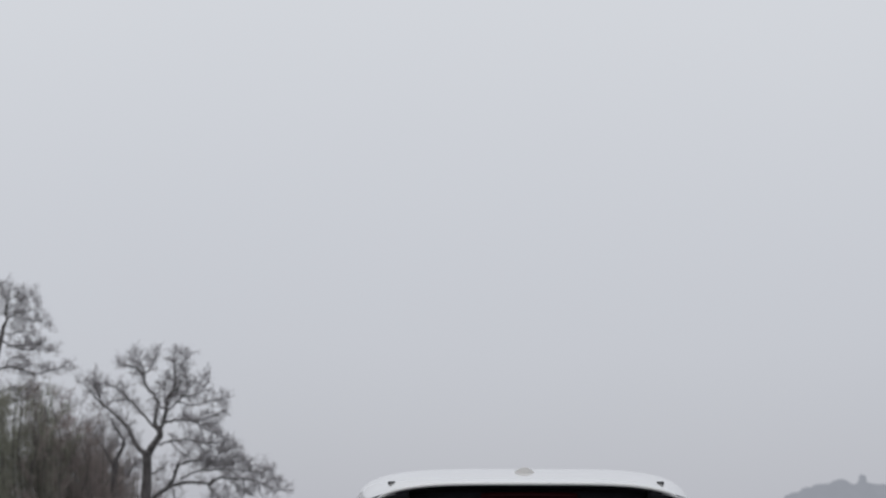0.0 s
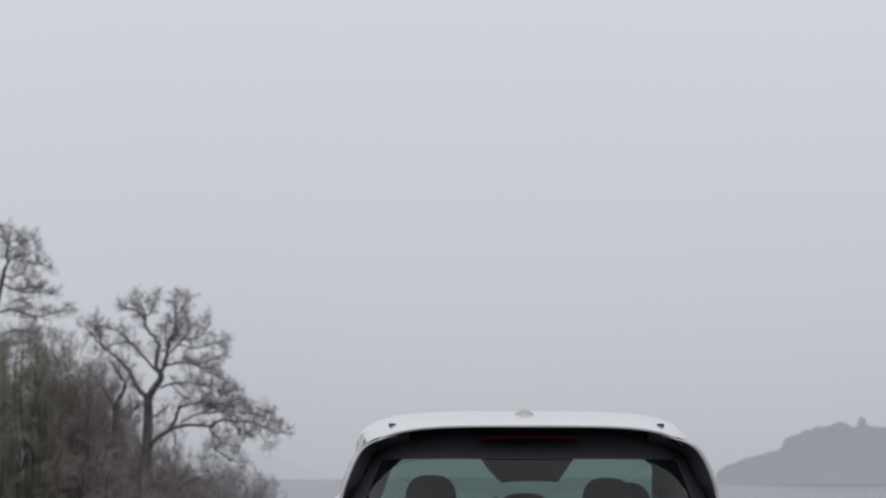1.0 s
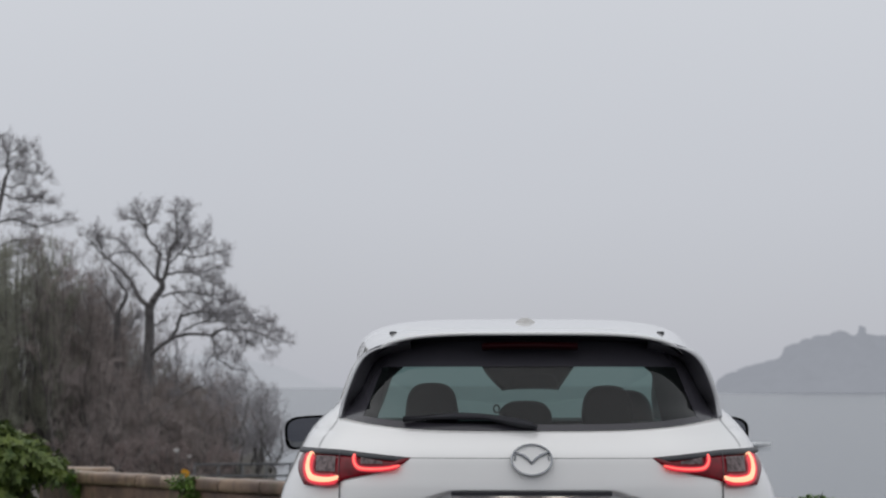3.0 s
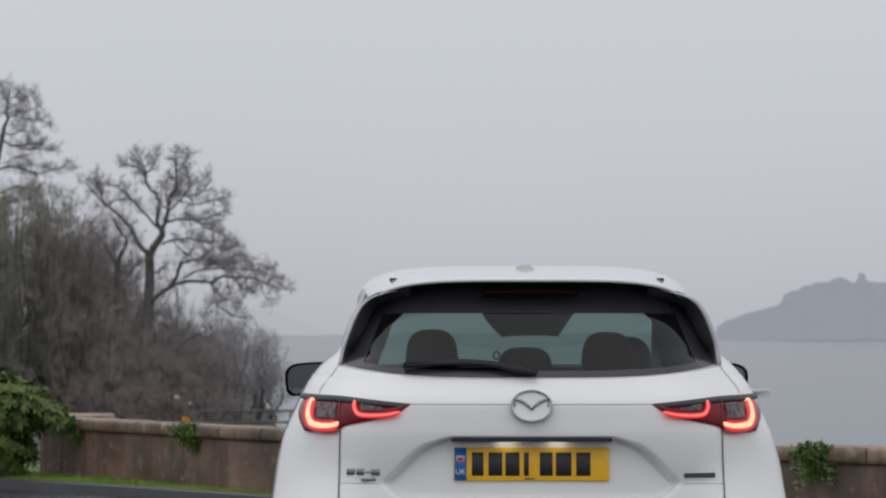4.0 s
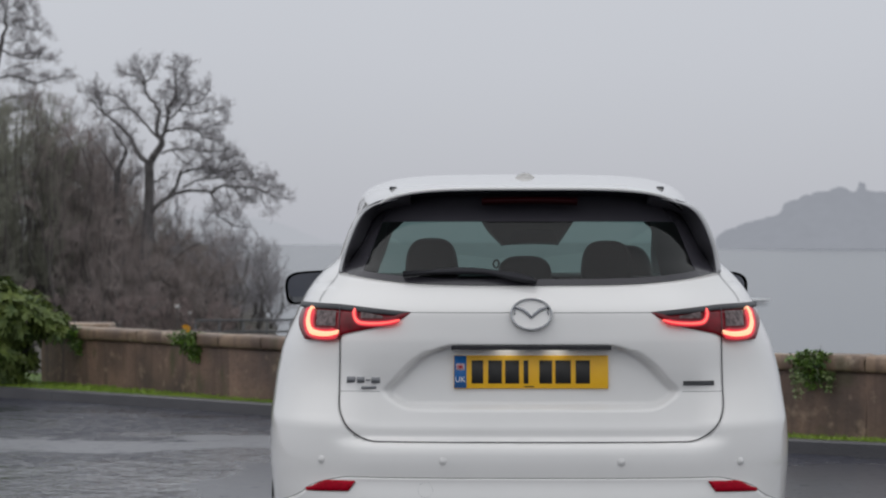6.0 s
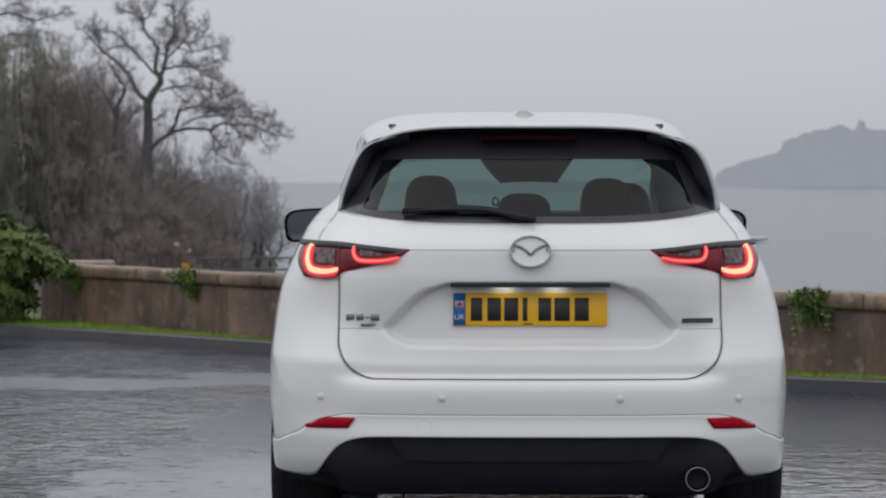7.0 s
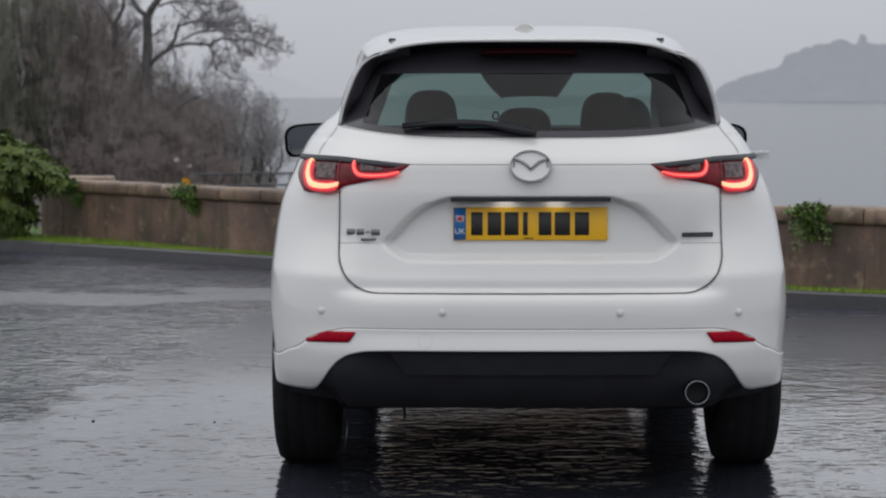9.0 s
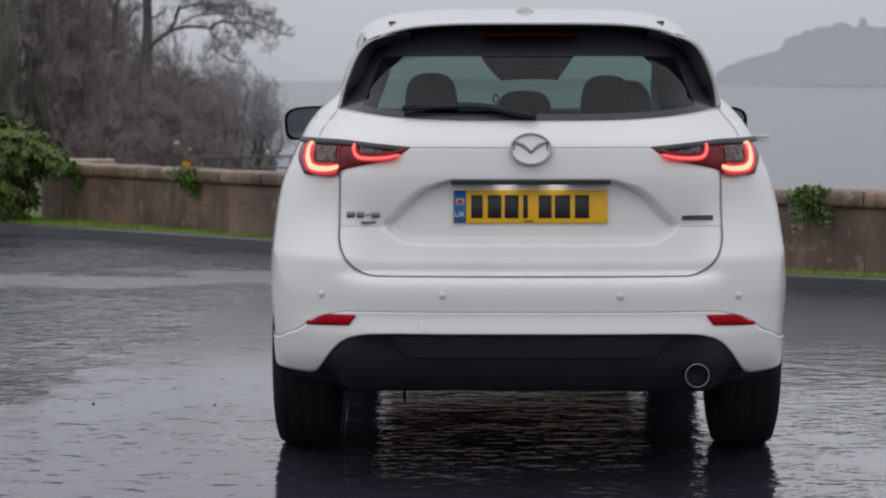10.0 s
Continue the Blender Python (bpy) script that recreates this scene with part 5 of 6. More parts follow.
def build_boat():
    bm = bmesh.new()
    rows = []
    for i in range(15):
        t = i / 14
        w = 0.9 * (1 - t ** 3) ** 0.6 + 0.01
        rows.append([bm.verts.new((4.4 * t, w * a, z)) for a, z in ((-1, 0.28 + 0.05 * t), (-0.96, 0.20 + 0.05 * t), (-0.7, -0.1 + 0.25 * t * t), (0, -0.2 + 0.35 * t * t), (0.7, -0.1 + 0.25 * t * t), (0.96, 0.20 + 0.05 * t), (1, 0.28 + 0.05 * t))])
    for a, b in zip(rows, rows[1:]):
        for k in range(7):
            bm.faces.new((a[k], a[(k + 1) % 7], b[(k + 1) % 7], b[k]))
    bm.faces.new(rows[0])
    boat = empty("motor_boat", pose(18.0, 155, LAKE_Z + 0.03, 0, 0, 3))
    tagged(boat, "white open motor boat lying on the lake", "boat")
    part("hull", bm, BOAT_WHITE, boat)
    bm = bmesh.new()
    block(bm, 0.3, 2.6, -0.7, 0.7, 0.26, 0.34, 0.03, 2)
    part("deck", bm, BOAT_WHITE, boat)


build_boat()


# ---- bare trees ----
class Wood:
    """Collects tapered branches into one mesh."""
    def __init__(self, seed):
        self.v, self.f, self.r = [], [], random.Random(seed)

    def branch(self, pts, r0, r1, sides=4):
        n = len(pts)
        base = len(self.v)
        ring = [(math.cos(k * math.tau / sides), math.sin(k * math.tau / sides)) for k in range(sides)]
        for i, p in enumerate(pts):
            d = pts[min(i + 1, n - 1)] - pts[max(i - 1, 0)]
            d = d.normalized() if d.length > 1e-6 else Vector((0, 0, 1))
            a = d.cross(Vector((0.3, 1, 0.2))).normalized()
            b = d.cross(a)
            rad = r0 + (r1 - r0) * i / (n - 1)
            for c, s in ring:
                self.v.append(p + rad * (c * a + s * b))
        for i in range(n - 1):
            for k in range(sides):
                self.f.append((base + i * sides + k, base + i * sides + (k + 1) % sides, base + (i + 1) * sides + (k + 1) % sides, base + (i + 1) * sides + k))

    def wander(self, p, d, length, steps, wob, lift):
        pts = [p.copy()]
        for _ in range(steps):
            d = (d + Vector((self.r.gauss(0, wob), self.r.gauss(0, wob), self.r.gauss(0, wob) + lift))).normalized()
            p = p + d * (length / steps)
            pts.append(p.copy())
        return pts

    def shoots(self, pts, plan, start=0.15, lift=0.04, wob=0.26, up=0.2):
        """Side shoots along a branch; plan: (count, length, radius, steps) level by level."""
        count, length, radius, steps = plan[0]
        for q in range(count):
            t = (start + (1 - start) * (q + self.r.random()) / count) * (len(pts) - 1)
            i = min(int(t), len(pts) - 2)
            p = pts[i].lerp(pts[i + 1], t - i)
            ahead = (pts[i + 1] - pts[i]).normalized()
            side = Vector((self.r.gauss(0, 1), self.r.gauss(0, 0.8), self.r.gauss(up, 0.8))).normalized()
            sub = self.wander(p, (ahead * 0.7 + side).normalized(), length * self.r.uniform(0.55, 1.2), steps, wob, lift)
            self.branch(sub, radius, radius * 0.5, 4 if radius > 0.012 else 3)
            if len(plan) > 1:
                self.shoots(sub, plan[1:], 0.2, lift, wob, up)

    def mesh(self, name, mat):
        me = bpy.data.meshes.new(name)
        me.from_pydata([tuple(p) for p in self.v], [], self.f)
        me.materials.append(mat)
        return me


def through_points(pts, steps=4):
    """A smooth line through points."""
    line = []
    for i in range(len(pts) - 1):
        p0, p1, p2, p3 = pts[max(i - 1, 0)], pts[i], pts[i + 1], pts[min(i + 2, len(pts) - 1)]
        for k in range(steps):
            t = k / steps
            line.append(0.5 * ((2 * p1) + (p2 - p0) * t + (2 * p0 - 5 * p1 + 4 * p2 - p3) * t * t + (3 * p1 - p0 - 3 * p2 + p3) * t ** 3))
    return line + [pts[-1]]


class BareTree:
    """A leafless tree: limbs are drawn one by one (across, up), twigs grow along them."""
    def __init__(self, name, label, far, seed, twig_mat, size=1.0):
        self.thing = tagged(empty(name), label, "tree")
        self.far, self.size, self.mat = far, size, twig_mat
        self.big, self.fine = Wood(seed), Wood(seed + 1)
        self.drawn = 0

    def limb(self, r0, r1, *path, twigs=1.0, start=0.2):
        r = self.big.r
        drift, pts = r.gauss(0, 0.5) if self.drawn else 0.0, []
        for k, (x, z) in enumerate(path):
            y = self.far + drift * k / len(path) + (r.gauss(0, 0.12) if k else 0.0)
            pts.append(Vector((x, y, z)))
        line = through_points(pts)
        line = [q + Vector((r.gauss(0, 0.02), r.gauss(0, 0.02), r.gauss(0, 0.02))) * (0 < i < len(line) - 1) for i, q in enumerate(line)]
        self.big.branch(line, r0, r1, 7)
        length = sum((b - a).length for a, b in zip(line, line[1:]))
        if twigs:
            n = max(4, int(8.0 * length * twigs))
            k = self.size
            self.fine.shoots(line, ((n, 0.66 * k, 0.014, 4), (7, 0.36 * k, 0.008, 3), (5, 0.21 * k, 0.0055, 2)), start)
            tip = self.fine.wander(line[-1], (line[-1] - line[-2]).normalized(), 0.28 * k, 4, 0.2, 0.03)
            self.fine.branch(tip, r1, 0.004, 4)
            self.fine.shoots(tip, ((7, 0.34 * k, 0.0075, 3), (5, 0.20 * k, 0.0048, 2)), 0.1)
        self.drawn += 1

    def finish(self):
        for part_name, w, m in (("trunk", self.big, BARK), ("crown", self.fine, self.mat)):
            new(part_name, w.mesh(part_name, m)).parent = self.thing


oak = BareTree("oak_tree", "tall bare winter oak with spreading crooked limbs on the shore", 100, 11, TWIG, 0.84)
oak.limb(0.300, 0.200, (-13.35, -2.67), (-13.22, 0.03), (-13.10, 2.03), (-13.03, 3.53), (-13.03, 4.93), twigs=0)
oak.limb(0.190, 0.135, (-13.03, 4.53), (-12.95, 4.93), (-12.75, 5.18), (-12.50, 5.58), (-12.47, 5.98), twigs=0)
oak.limb(0.105, 0.040, (-12.50, 5.83), (-12.68, 6.15), (-12.62, 6.70), (-12.60, 7.13), (-12.93, 7.58), (-13.22, 7.98), (-13.22, 8.40), twigs=0.6)
oak.limb(0.045, 0.016, (-13.22, 8.33), (-13.47, 8.58), (-13.85, 8.70), (-14.28, 8.88))
oak.limb(0.040, 0.014, (-13.22, 8.38), (-12.93, 8.55), (-12.70, 8.95), (-12.57, 9.38))
oak.limb(0.030, 0.012, (-13.22, 8.38), (-13.38, 8.88), (-13.65, 9.28))
oak.limb(0.100, 0.035, (-12.45, 5.93), (-12.32, 6.28), (-12.20, 6.68), (-12.07, 7.28), (-11.85, 7.68), (-11.80, 8.25), (-11.85, 8.78), twigs=0.7)
oak.limb(0.034, 0.012, (-11.82, 8.63), (-11.88, 9.03), (-11.95, 9.28))
oak.limb(0.034, 0.012, (-11.80, 8.48), (-11.45, 8.88), (-11.30, 9.25))
oak.limb(0.034, 0.014, (-12.18, 6.88), (-12.32, 7.53), (-12.28, 8.13))
oak.limb(0.050, 0.018, (-12.25, 6.65), (-11.80, 7.08), (-11.45, 7.48), (-11.32, 7.80), (-11.45, 8.33))
oak.limb(0.034, 0.014, (-11.55, 7.38), (-10.95, 7.45), (-10.60, 7.78), (-10.35, 8.10))
oak.limb(0.034, 0.014, (-11.70, 7.13), (-11.05, 6.98), (-10.30, 7.13), (-9.62, 7.30))
oak.limb(0.060, 0.020, (-12.32, 6.18), (-11.80, 6.30), (-11.35, 6.33), (-10.90, 6.30), (-10.30, 6.43), (-9.75, 6.68))
oak.limb(0.030, 0.012, (-11.10, 6.30), (-10.55, 6.08), (-10.00, 5.98))
oak.limb(0.055, 0.018, (-12.50, 5.23), (-12.00, 5.38), (-11.40, 5.45), (-10.95, 5.40), (-10.32, 5.25), (-9.60, 5.43))
oak.limb(0.030, 0.012, (-10.97, 5.40), (-10.55, 5.08), (-10.30, 4.73))
oak.limb(0.120, 0.045, (-13.10, 4.83), (-13.53, 5.25), (-13.80, 5.85), (-14.00, 6.10), (-14.40, 6.50), (-14.82, 6.85), twigs=0.5)
oak.limb(0.045, 0.015, (-14.82, 6.85), (-15.25, 7.20), (-15.60, 7.63), (-16.02, 7.95))
oak.limb(0.034, 0.013, (-15.00, 7.00), (-15.25, 7.58), (-15.43, 8.15))
oak.limb(0.060, 0.022, (-12.68, 5.98), (-13.18, 6.50), (-13.55, 6.93), (-13.80, 7.18), (-14.25, 7.25), (-14.75, 7.13), twigs=0.8)
oak.limb(0.034, 0.013, (-13.80, 7.18), (-14.15, 7.55), (-14.55, 7.78), (-15.05, 7.93))
oak.limb(0.110, 0.070, (-13.05, 2.53), (-12.50, 3.03), (-12.00, 3.43), (-11.75, 4.03), (-11.55, 4.43), twigs=0.2)
oak.limb(0.060, 0.020, (-11.60, 4.38), (-11.10, 4.53), (-10.53, 4.58), (-9.93, 4.48), (-9.50, 4.58), (-9.10, 4.73))
oak.limb(0.090, 0.045, (-12.10, 3.33), (-11.50, 3.55), (-10.72, 3.58), (-10.25, 3.50), twigs=0.5)
oak.limb(0.060, 0.018, (-10.25, 3.50), (-9.75, 3.80), (-9.25, 3.75), (-8.75, 3.75), (-8.07, 3.60), (-7.58, 3.35), (-6.90, 3.23))
oak.limb(0.045, 0.014, (-11.55, 3.73), (-10.72, 4.08), (-9.93, 4.15), (-9.05, 4.13), (-8.18, 4.03), (-7.35, 3.73))
oak.limb(0.030, 0.012, (-8.60, 4.08), (-8.20, 4.33), (-7.65, 4.13))
oak.limb(0.048, 0.014, (-10.30, 3.53), (-10.07, 2.93), (-10.00, 2.33))
oak.limb(0.030, 0.010, (-10.18, 3.28), (-9.85, 2.98), (-9.70, 2.78))
oak.limb(0.030, 0.010, (-8.75, 3.75), (-8.70, 3.18), (-8.95, 2.73), twigs=0.6)
oak.limb(0.028, 0.012, (-11.78, 3.28), (-11.78, 2.28), (-11.80, 1.13), twigs=0.6)
oak.limb(0.060, 0.026, (-13.00, 0.03), (-12.47, 0.28), (-11.95, 0.53), (-11.15, 1.08), (-10.50, 1.35), twigs=0.5)
oak.limb(0.040, 0.030, (-12.95, 3.88), (-12.50, 4.08), (-12.12, 4.35), twigs=0.4)
oak.limb(0.028, 0.011, (-12.00, 5.38), (-11.55, 4.93), (-11.05, 4.58))
oak.limb(0.028, 0.011, (-10.32, 5.25), (-9.80, 4.98), (-9.30, 5.13))
oak.limb(0.028, 0.011, (-10.90, 6.30), (-10.45, 5.88), (-9.85, 5.73))
oak.limb(0.028, 0.011, (-12.10, 7.23), (-11.65, 7.73), (-11.55, 8.28))
oak.limb(0.028, 0.011, (-10.72, 4.08), (-10.30, 4.33), (-9.70, 4.93))
oak.limb(0.028, 0.011, (-9.25, 3.75), (-9.00, 3.38), (-8.50, 3.13))
oak.limb(0.028, 0.011, (-9.85, 4.13), (-9.35, 4.43), (-8.70, 4.53))
oak.limb(0.024, 0.010, (-8.07, 3.60), (-7.98, 3.05), (-7.72, 2.62), twigs=0.6)
oak.limb(0.030, 0.010, (-10.02, 2.50), (-9.45, 2.15), (-8.72, 1.92), twigs=0.8)
oak.limb(0.026, 0.010, (-10.05, 2.80), (-10.45, 2.35), (-10.60, 1.80), twigs=0.7)
oak.limb(0.024, 0.010, (-9.60, 3.70), (-9.42, 3.10), (-9.20, 2.45), twigs=0.6)
oak.finish()
tall = BareTree("tall_tree", "tall bare tree with layered branches behind the thicket", 104, 23, TWIG, 0.85)
tall.limb(0.200, 0.075, (-21.53, -2.78), (-21.32, 2.57), (-20.90, 6.73), (-20.38, 10.24), (-20.18, 10.95), twigs=0)
tall.limb(0.070, 0.020, (-20.18, 10.84), (-20.15, 11.41), (-20.12, 11.93), (-20.05, 12.56))
tall.limb(0.034, 0.012, (-20.15, 11.10), (-19.86, 11.34), (-19.50, 11.21), (-18.82, 11.10), (-18.30, 11.00))
tall.limb(0.034, 0.012, (-20.15, 11.41), (-19.60, 11.47), (-19.08, 11.52), (-18.67, 11.73))
tall.limb(0.030, 0.012, (-20.12, 11.62), (-19.76, 11.93), (-19.40, 12.14), (-19.19, 12.40))
tall.limb(0.030, 0.012, (-20.12, 11.93), (-20.28, 12.30), (-20.33, 12.61))
tall.limb(0.034, 0.012, (-20.10, 12.04), (-19.76, 12.25), (-19.60, 12.56))
tall.limb(0.050, 0.016, (-20.44, 10.17), (-20.02, 10.01), (-19.66, 9.93), (-19.24, 9.98), (-18.77, 10.06))
tall.limb(0.040, 0.014, (-19.71, 9.93), (-19.24, 9.75), (-18.62, 9.78), (-17.84, 9.67))
tall.limb(0.030, 0.012, (-20.28, 10.48), (-19.76, 10.48), (-19.24, 10.58), (-18.82, 10.43))
tall.limb(0.060, 0.018, (-20.64, 8.66), (-20.05, 8.94), (-19.29, 8.81), (-18.64, 8.61), (-17.94, 8.76), (-17.11, 8.92))
tall.limb(0.030, 0.012, (-20.05, 8.94), (-19.92, 9.33), (-19.34, 9.39), (-19.03, 9.18))
tall.limb(0.044, 0.014, (-20.80, 7.51), (-20.12, 7.88), (-19.55, 8.03), (-19.03, 7.88))
tall.limb(0.040, 0.014, (-20.90, 6.99), (-20.02, 7.31), (-19.34, 7.46), (-18.77, 7.62))
tall.limb(0.030, 0.012, (-20.38, 10.24), (-20.90, 10.89), (-21.27, 11.67))
tall.limb(0.030, 0.012, (-20.54, 9.33), (-21.16, 9.85), (-21.79, 10.27))
tall.finish()
small = BareTree("small_tree", "small bare dark-stemmed tree standing among shrubs", 102, 29, TWIG, 1.0)
small.limb(0.220, 0.120, (-14.76, -2.70), (-14.74, 1.02), (-14.71, 4.08), (-14.66, 4.59), twigs=0)
small.limb(0.100, 0.035, (-14.69, 4.49), (-14.41, 5.25), (-14.36, 5.51), (-14.59, 5.82), (-14.89, 6.33))
small.limb(0.060, 0.020, (-14.71, 4.29), (-15.15, 5.05), (-15.55, 5.56), (-15.86, 6.07))
small.limb(0.050, 0.020, (-14.69, 3.32), (-14.13, 3.93), (-13.87, 4.39))
small.finish()


def thicket(label, x0, x1, top, base, far, seed, mat, stems, size, count=11, lift=0.14):
    """A bare shrub: many stems from the ground at that height to the top line, with dense fine twigs."""
    ob = tagged(empty("bare_shrub"), label, "shrub", "shrubs on the shore")
    w, fine = Wood(seed), Wood(seed + 1)
    r = w.r
    for k in range(stems):
        x = x0 + (x1 - x0) * (k + r.random()) / stems
        a = Vector((x + r.gauss(0, 0.2), far + r.gauss(0, 2.0), base))
        b = Vector((x + r.gauss(0, 0.38), a.y + r.gauss(0, 0.8), base + (top(x) - base) * (1 - min(0.7, abs(r.gauss(0, 0.16))))))
        pts = [a.lerp(b, i / 6) + Vector((r.gauss(0, 0.14), r.gauss(0, 0.2), 0)) * (i > 0) for i in range(7)]
        w.branch(pts, r.uniform(0.03, 0.085), 0.012, 4)
        fine.shoots(pts[1:], ((count, size, 0.015, 4), (8, size * 0.5, 0.0085, 3), (6, size * 0.28, 0.006, 1)), 0.0, lift, 0.24)
    for part_name, q, m in (("wood", w, STEM), ("crown", fine, mat)):
        o = tagged(new(part_name, q.mesh(part_name, m)), kind="stuff")
        o.parent = ob


thicket("dense olive-grey leafless shrub beneath the trees", -20.05, -15.96, curve_of([(-20.05, 7.02), (-18.62, 6.90), (-17.43, 7.31), (-16.01, 7.21)]), -2.56, 95, 31, OLIVE_TWIG, 73, 1.0, 11)
thicket("dense brown leafless shrub beneath the trees", -16.95, -14.89, curve_of([(-16.95, 7.09), (-15.86, 7.02), (-15.37, 5.95), (-14.89, 5.52)]), -2.65, 97, 41, BROWN_TWIG, 40, 0.95, 11)
thicket("brown leafless shrub beneath the trees", -16.80, -13.83, curve_of([(-16.80, 5.60), (-15.48, 5.76), (-14.55, 4.38), (-13.83, 3.69)]), -3.02, 106, 45, BROWN_TWIG, 36, 0.95, 11)
thicket("greyish leafless shrub at the water's edge", -14.52, -10.12, curve_of([(-14.52, 3.13), (-13.62, 2.46), (-12.56, 1.60), (-11.50, 0.90), (-10.12, 1.45)]), -3.02, 106, 51, BROWN_TWIG, 34, 1.0, 11)
thicket("thin grey leafless shrub leaning over the lake", -9.89, -7.20, curve_of([(-9.89, 1.76), (-8.98, 1.64), (-8.26, 1.14), (-7.66, 0.44), (-7.20, -0.28)]), -2.41, 96, 61, TWIG, 17, 0.95, 10)
thicket("dark tangled leafless shrub at the back of the wood", -24.91, -12.94, curve_of([(-24.91, 6.42), (-20.63, 6.42), (-16.64, 4.14), (-12.94, 0.72)]), -3.44, 114, 71, OLIVE_TWIG, 57, 1.25, 11)
thicket("tall thin leafless saplings behind the shrubs", -20.09, -15.10, curve_of([(-20.09, 7.67), (-18.43, 8.01), (-16.76, 7.12), (-15.10, 5.73)]), -3.23, 111, 101, TWIG, 28, 1.1, 9)
thicket("thin leafless saplings beside the oak", -13.87, -9.37, curve_of([(-13.87, 4.27), (-12.60, 2.60), (-11.60, 1.30), (-10.74, 1.50), (-9.37, 1.27)]), -3.15, 109, 111, TWIG, 12, 1.1, 9)
thicket("slender brown leafless shrub in front of the oak", -14.58, -8.83, curve_of([(-14.58, 4.05), (-13.40, 2.60), (-12.74, 1.40), (-11.13, 0.60), (-8.83, 0.37)]), -2.44, 92, 91, BROWN_TWIG, 24, 1.0, 10)
thicket("low brown bramble thicket behind the wall", -16.65, -7.10, curve_of([(-16.65, -0.22), (-13.34, -0.46), (-10.41, -0.65), (-8.56, -0.88), (-7.10, -1.08)]), -2.31, 78, 81, BRAMBLE, 64, 0.42, 8)


# ---- railing on the shore ----
railing = tagged(empty("railing"), "dark metal two-bar railing along the shore", "railing")
p0, p1 = Vector((-7.68, 70, -1.11)), Vector((-3.92, 70, -1.07))
for z in (0.0, -0.36):
    bm = bmesh.new()
    tube(bm, [p0 + Vector((0, 0, z)), p1 + Vector((0, 0, z))], 0.035, 8)
    part("bar", bm, RAIL_PAINT, railing)
for k in range(6):
    q = p0.lerp(p1, k / 5 * 0.98)
    bm = bmesh.new()
    tube(bm, [q + Vector((0, 0, 0.03)), Vector((q.x, q.y, land_height(q.x, q.y) - 0.2))], 0.03, 8)
    part("post", bm, RAIL_PAINT, railing)


# ---- plants at the wall ----
def leaf_cloud(rnd, centre, radius, count, size, flat=0.6, shell=0.6):
    vs, fs = [], []
    for _ in range(count):
        d = Vector((rnd.gauss(0, 1), rnd.gauss(0, 1), rnd.gauss(0, 1))).normalized()
        rr = shell + (1 - shell) * rnd.random()
        bumpy = 1 + 0.22 * noise.noise(d * 2.6 + Vector(centre))
        p = Vector(centre) + Vector((d.x * radius[0], d.y * radius[1], d.z * radius[2])) * rr * bumpy
        out = (d + Vector((rnd.gauss(0, 0.5), rnd.gauss(0, 0.5), rnd.gauss(-0.35, 0.5)))).normalized()
        side = out.cross(Vector((rnd.gauss(0, 0.4), rnd.gauss(0, 0.4), 1))).normalized()
        up = side.cross(out).normalized()
        s = size * rnd.uniform(0.6, 1.25)
        b = len(vs)
        vs += [p, p + out * s * 0.45 + side * s * flat * 0.36 - up * s * 0.05, p + out * s * 0.5 + up * s * 0.06, p + out * s * 0.45 - side * s * flat * 0.36 - up * s * 0.05, p + out * s - up * s * 0.12]
        fs += [(b, b + 1, b + 2), (b, b + 2, b + 3), (b + 1, b + 4, b + 2), (b + 2, b + 4, b + 3)]
    return [tuple(v) for v in vs], fs


def leafy(name, parent, rnd, clouds, mat):
    vs, fs = [], []
    for c in clouds:
        v, f = leaf_cloud(rnd, *c)
        b = len(vs)
        vs += v
        fs += [tuple(i + b for i in q) for q in f]
    me = bpy.data.meshes.new(name)
    me.from_pydata(vs, [], fs)
    me.materials.append(mat)
    o = new(name, me)
    o.parent = parent
    return o


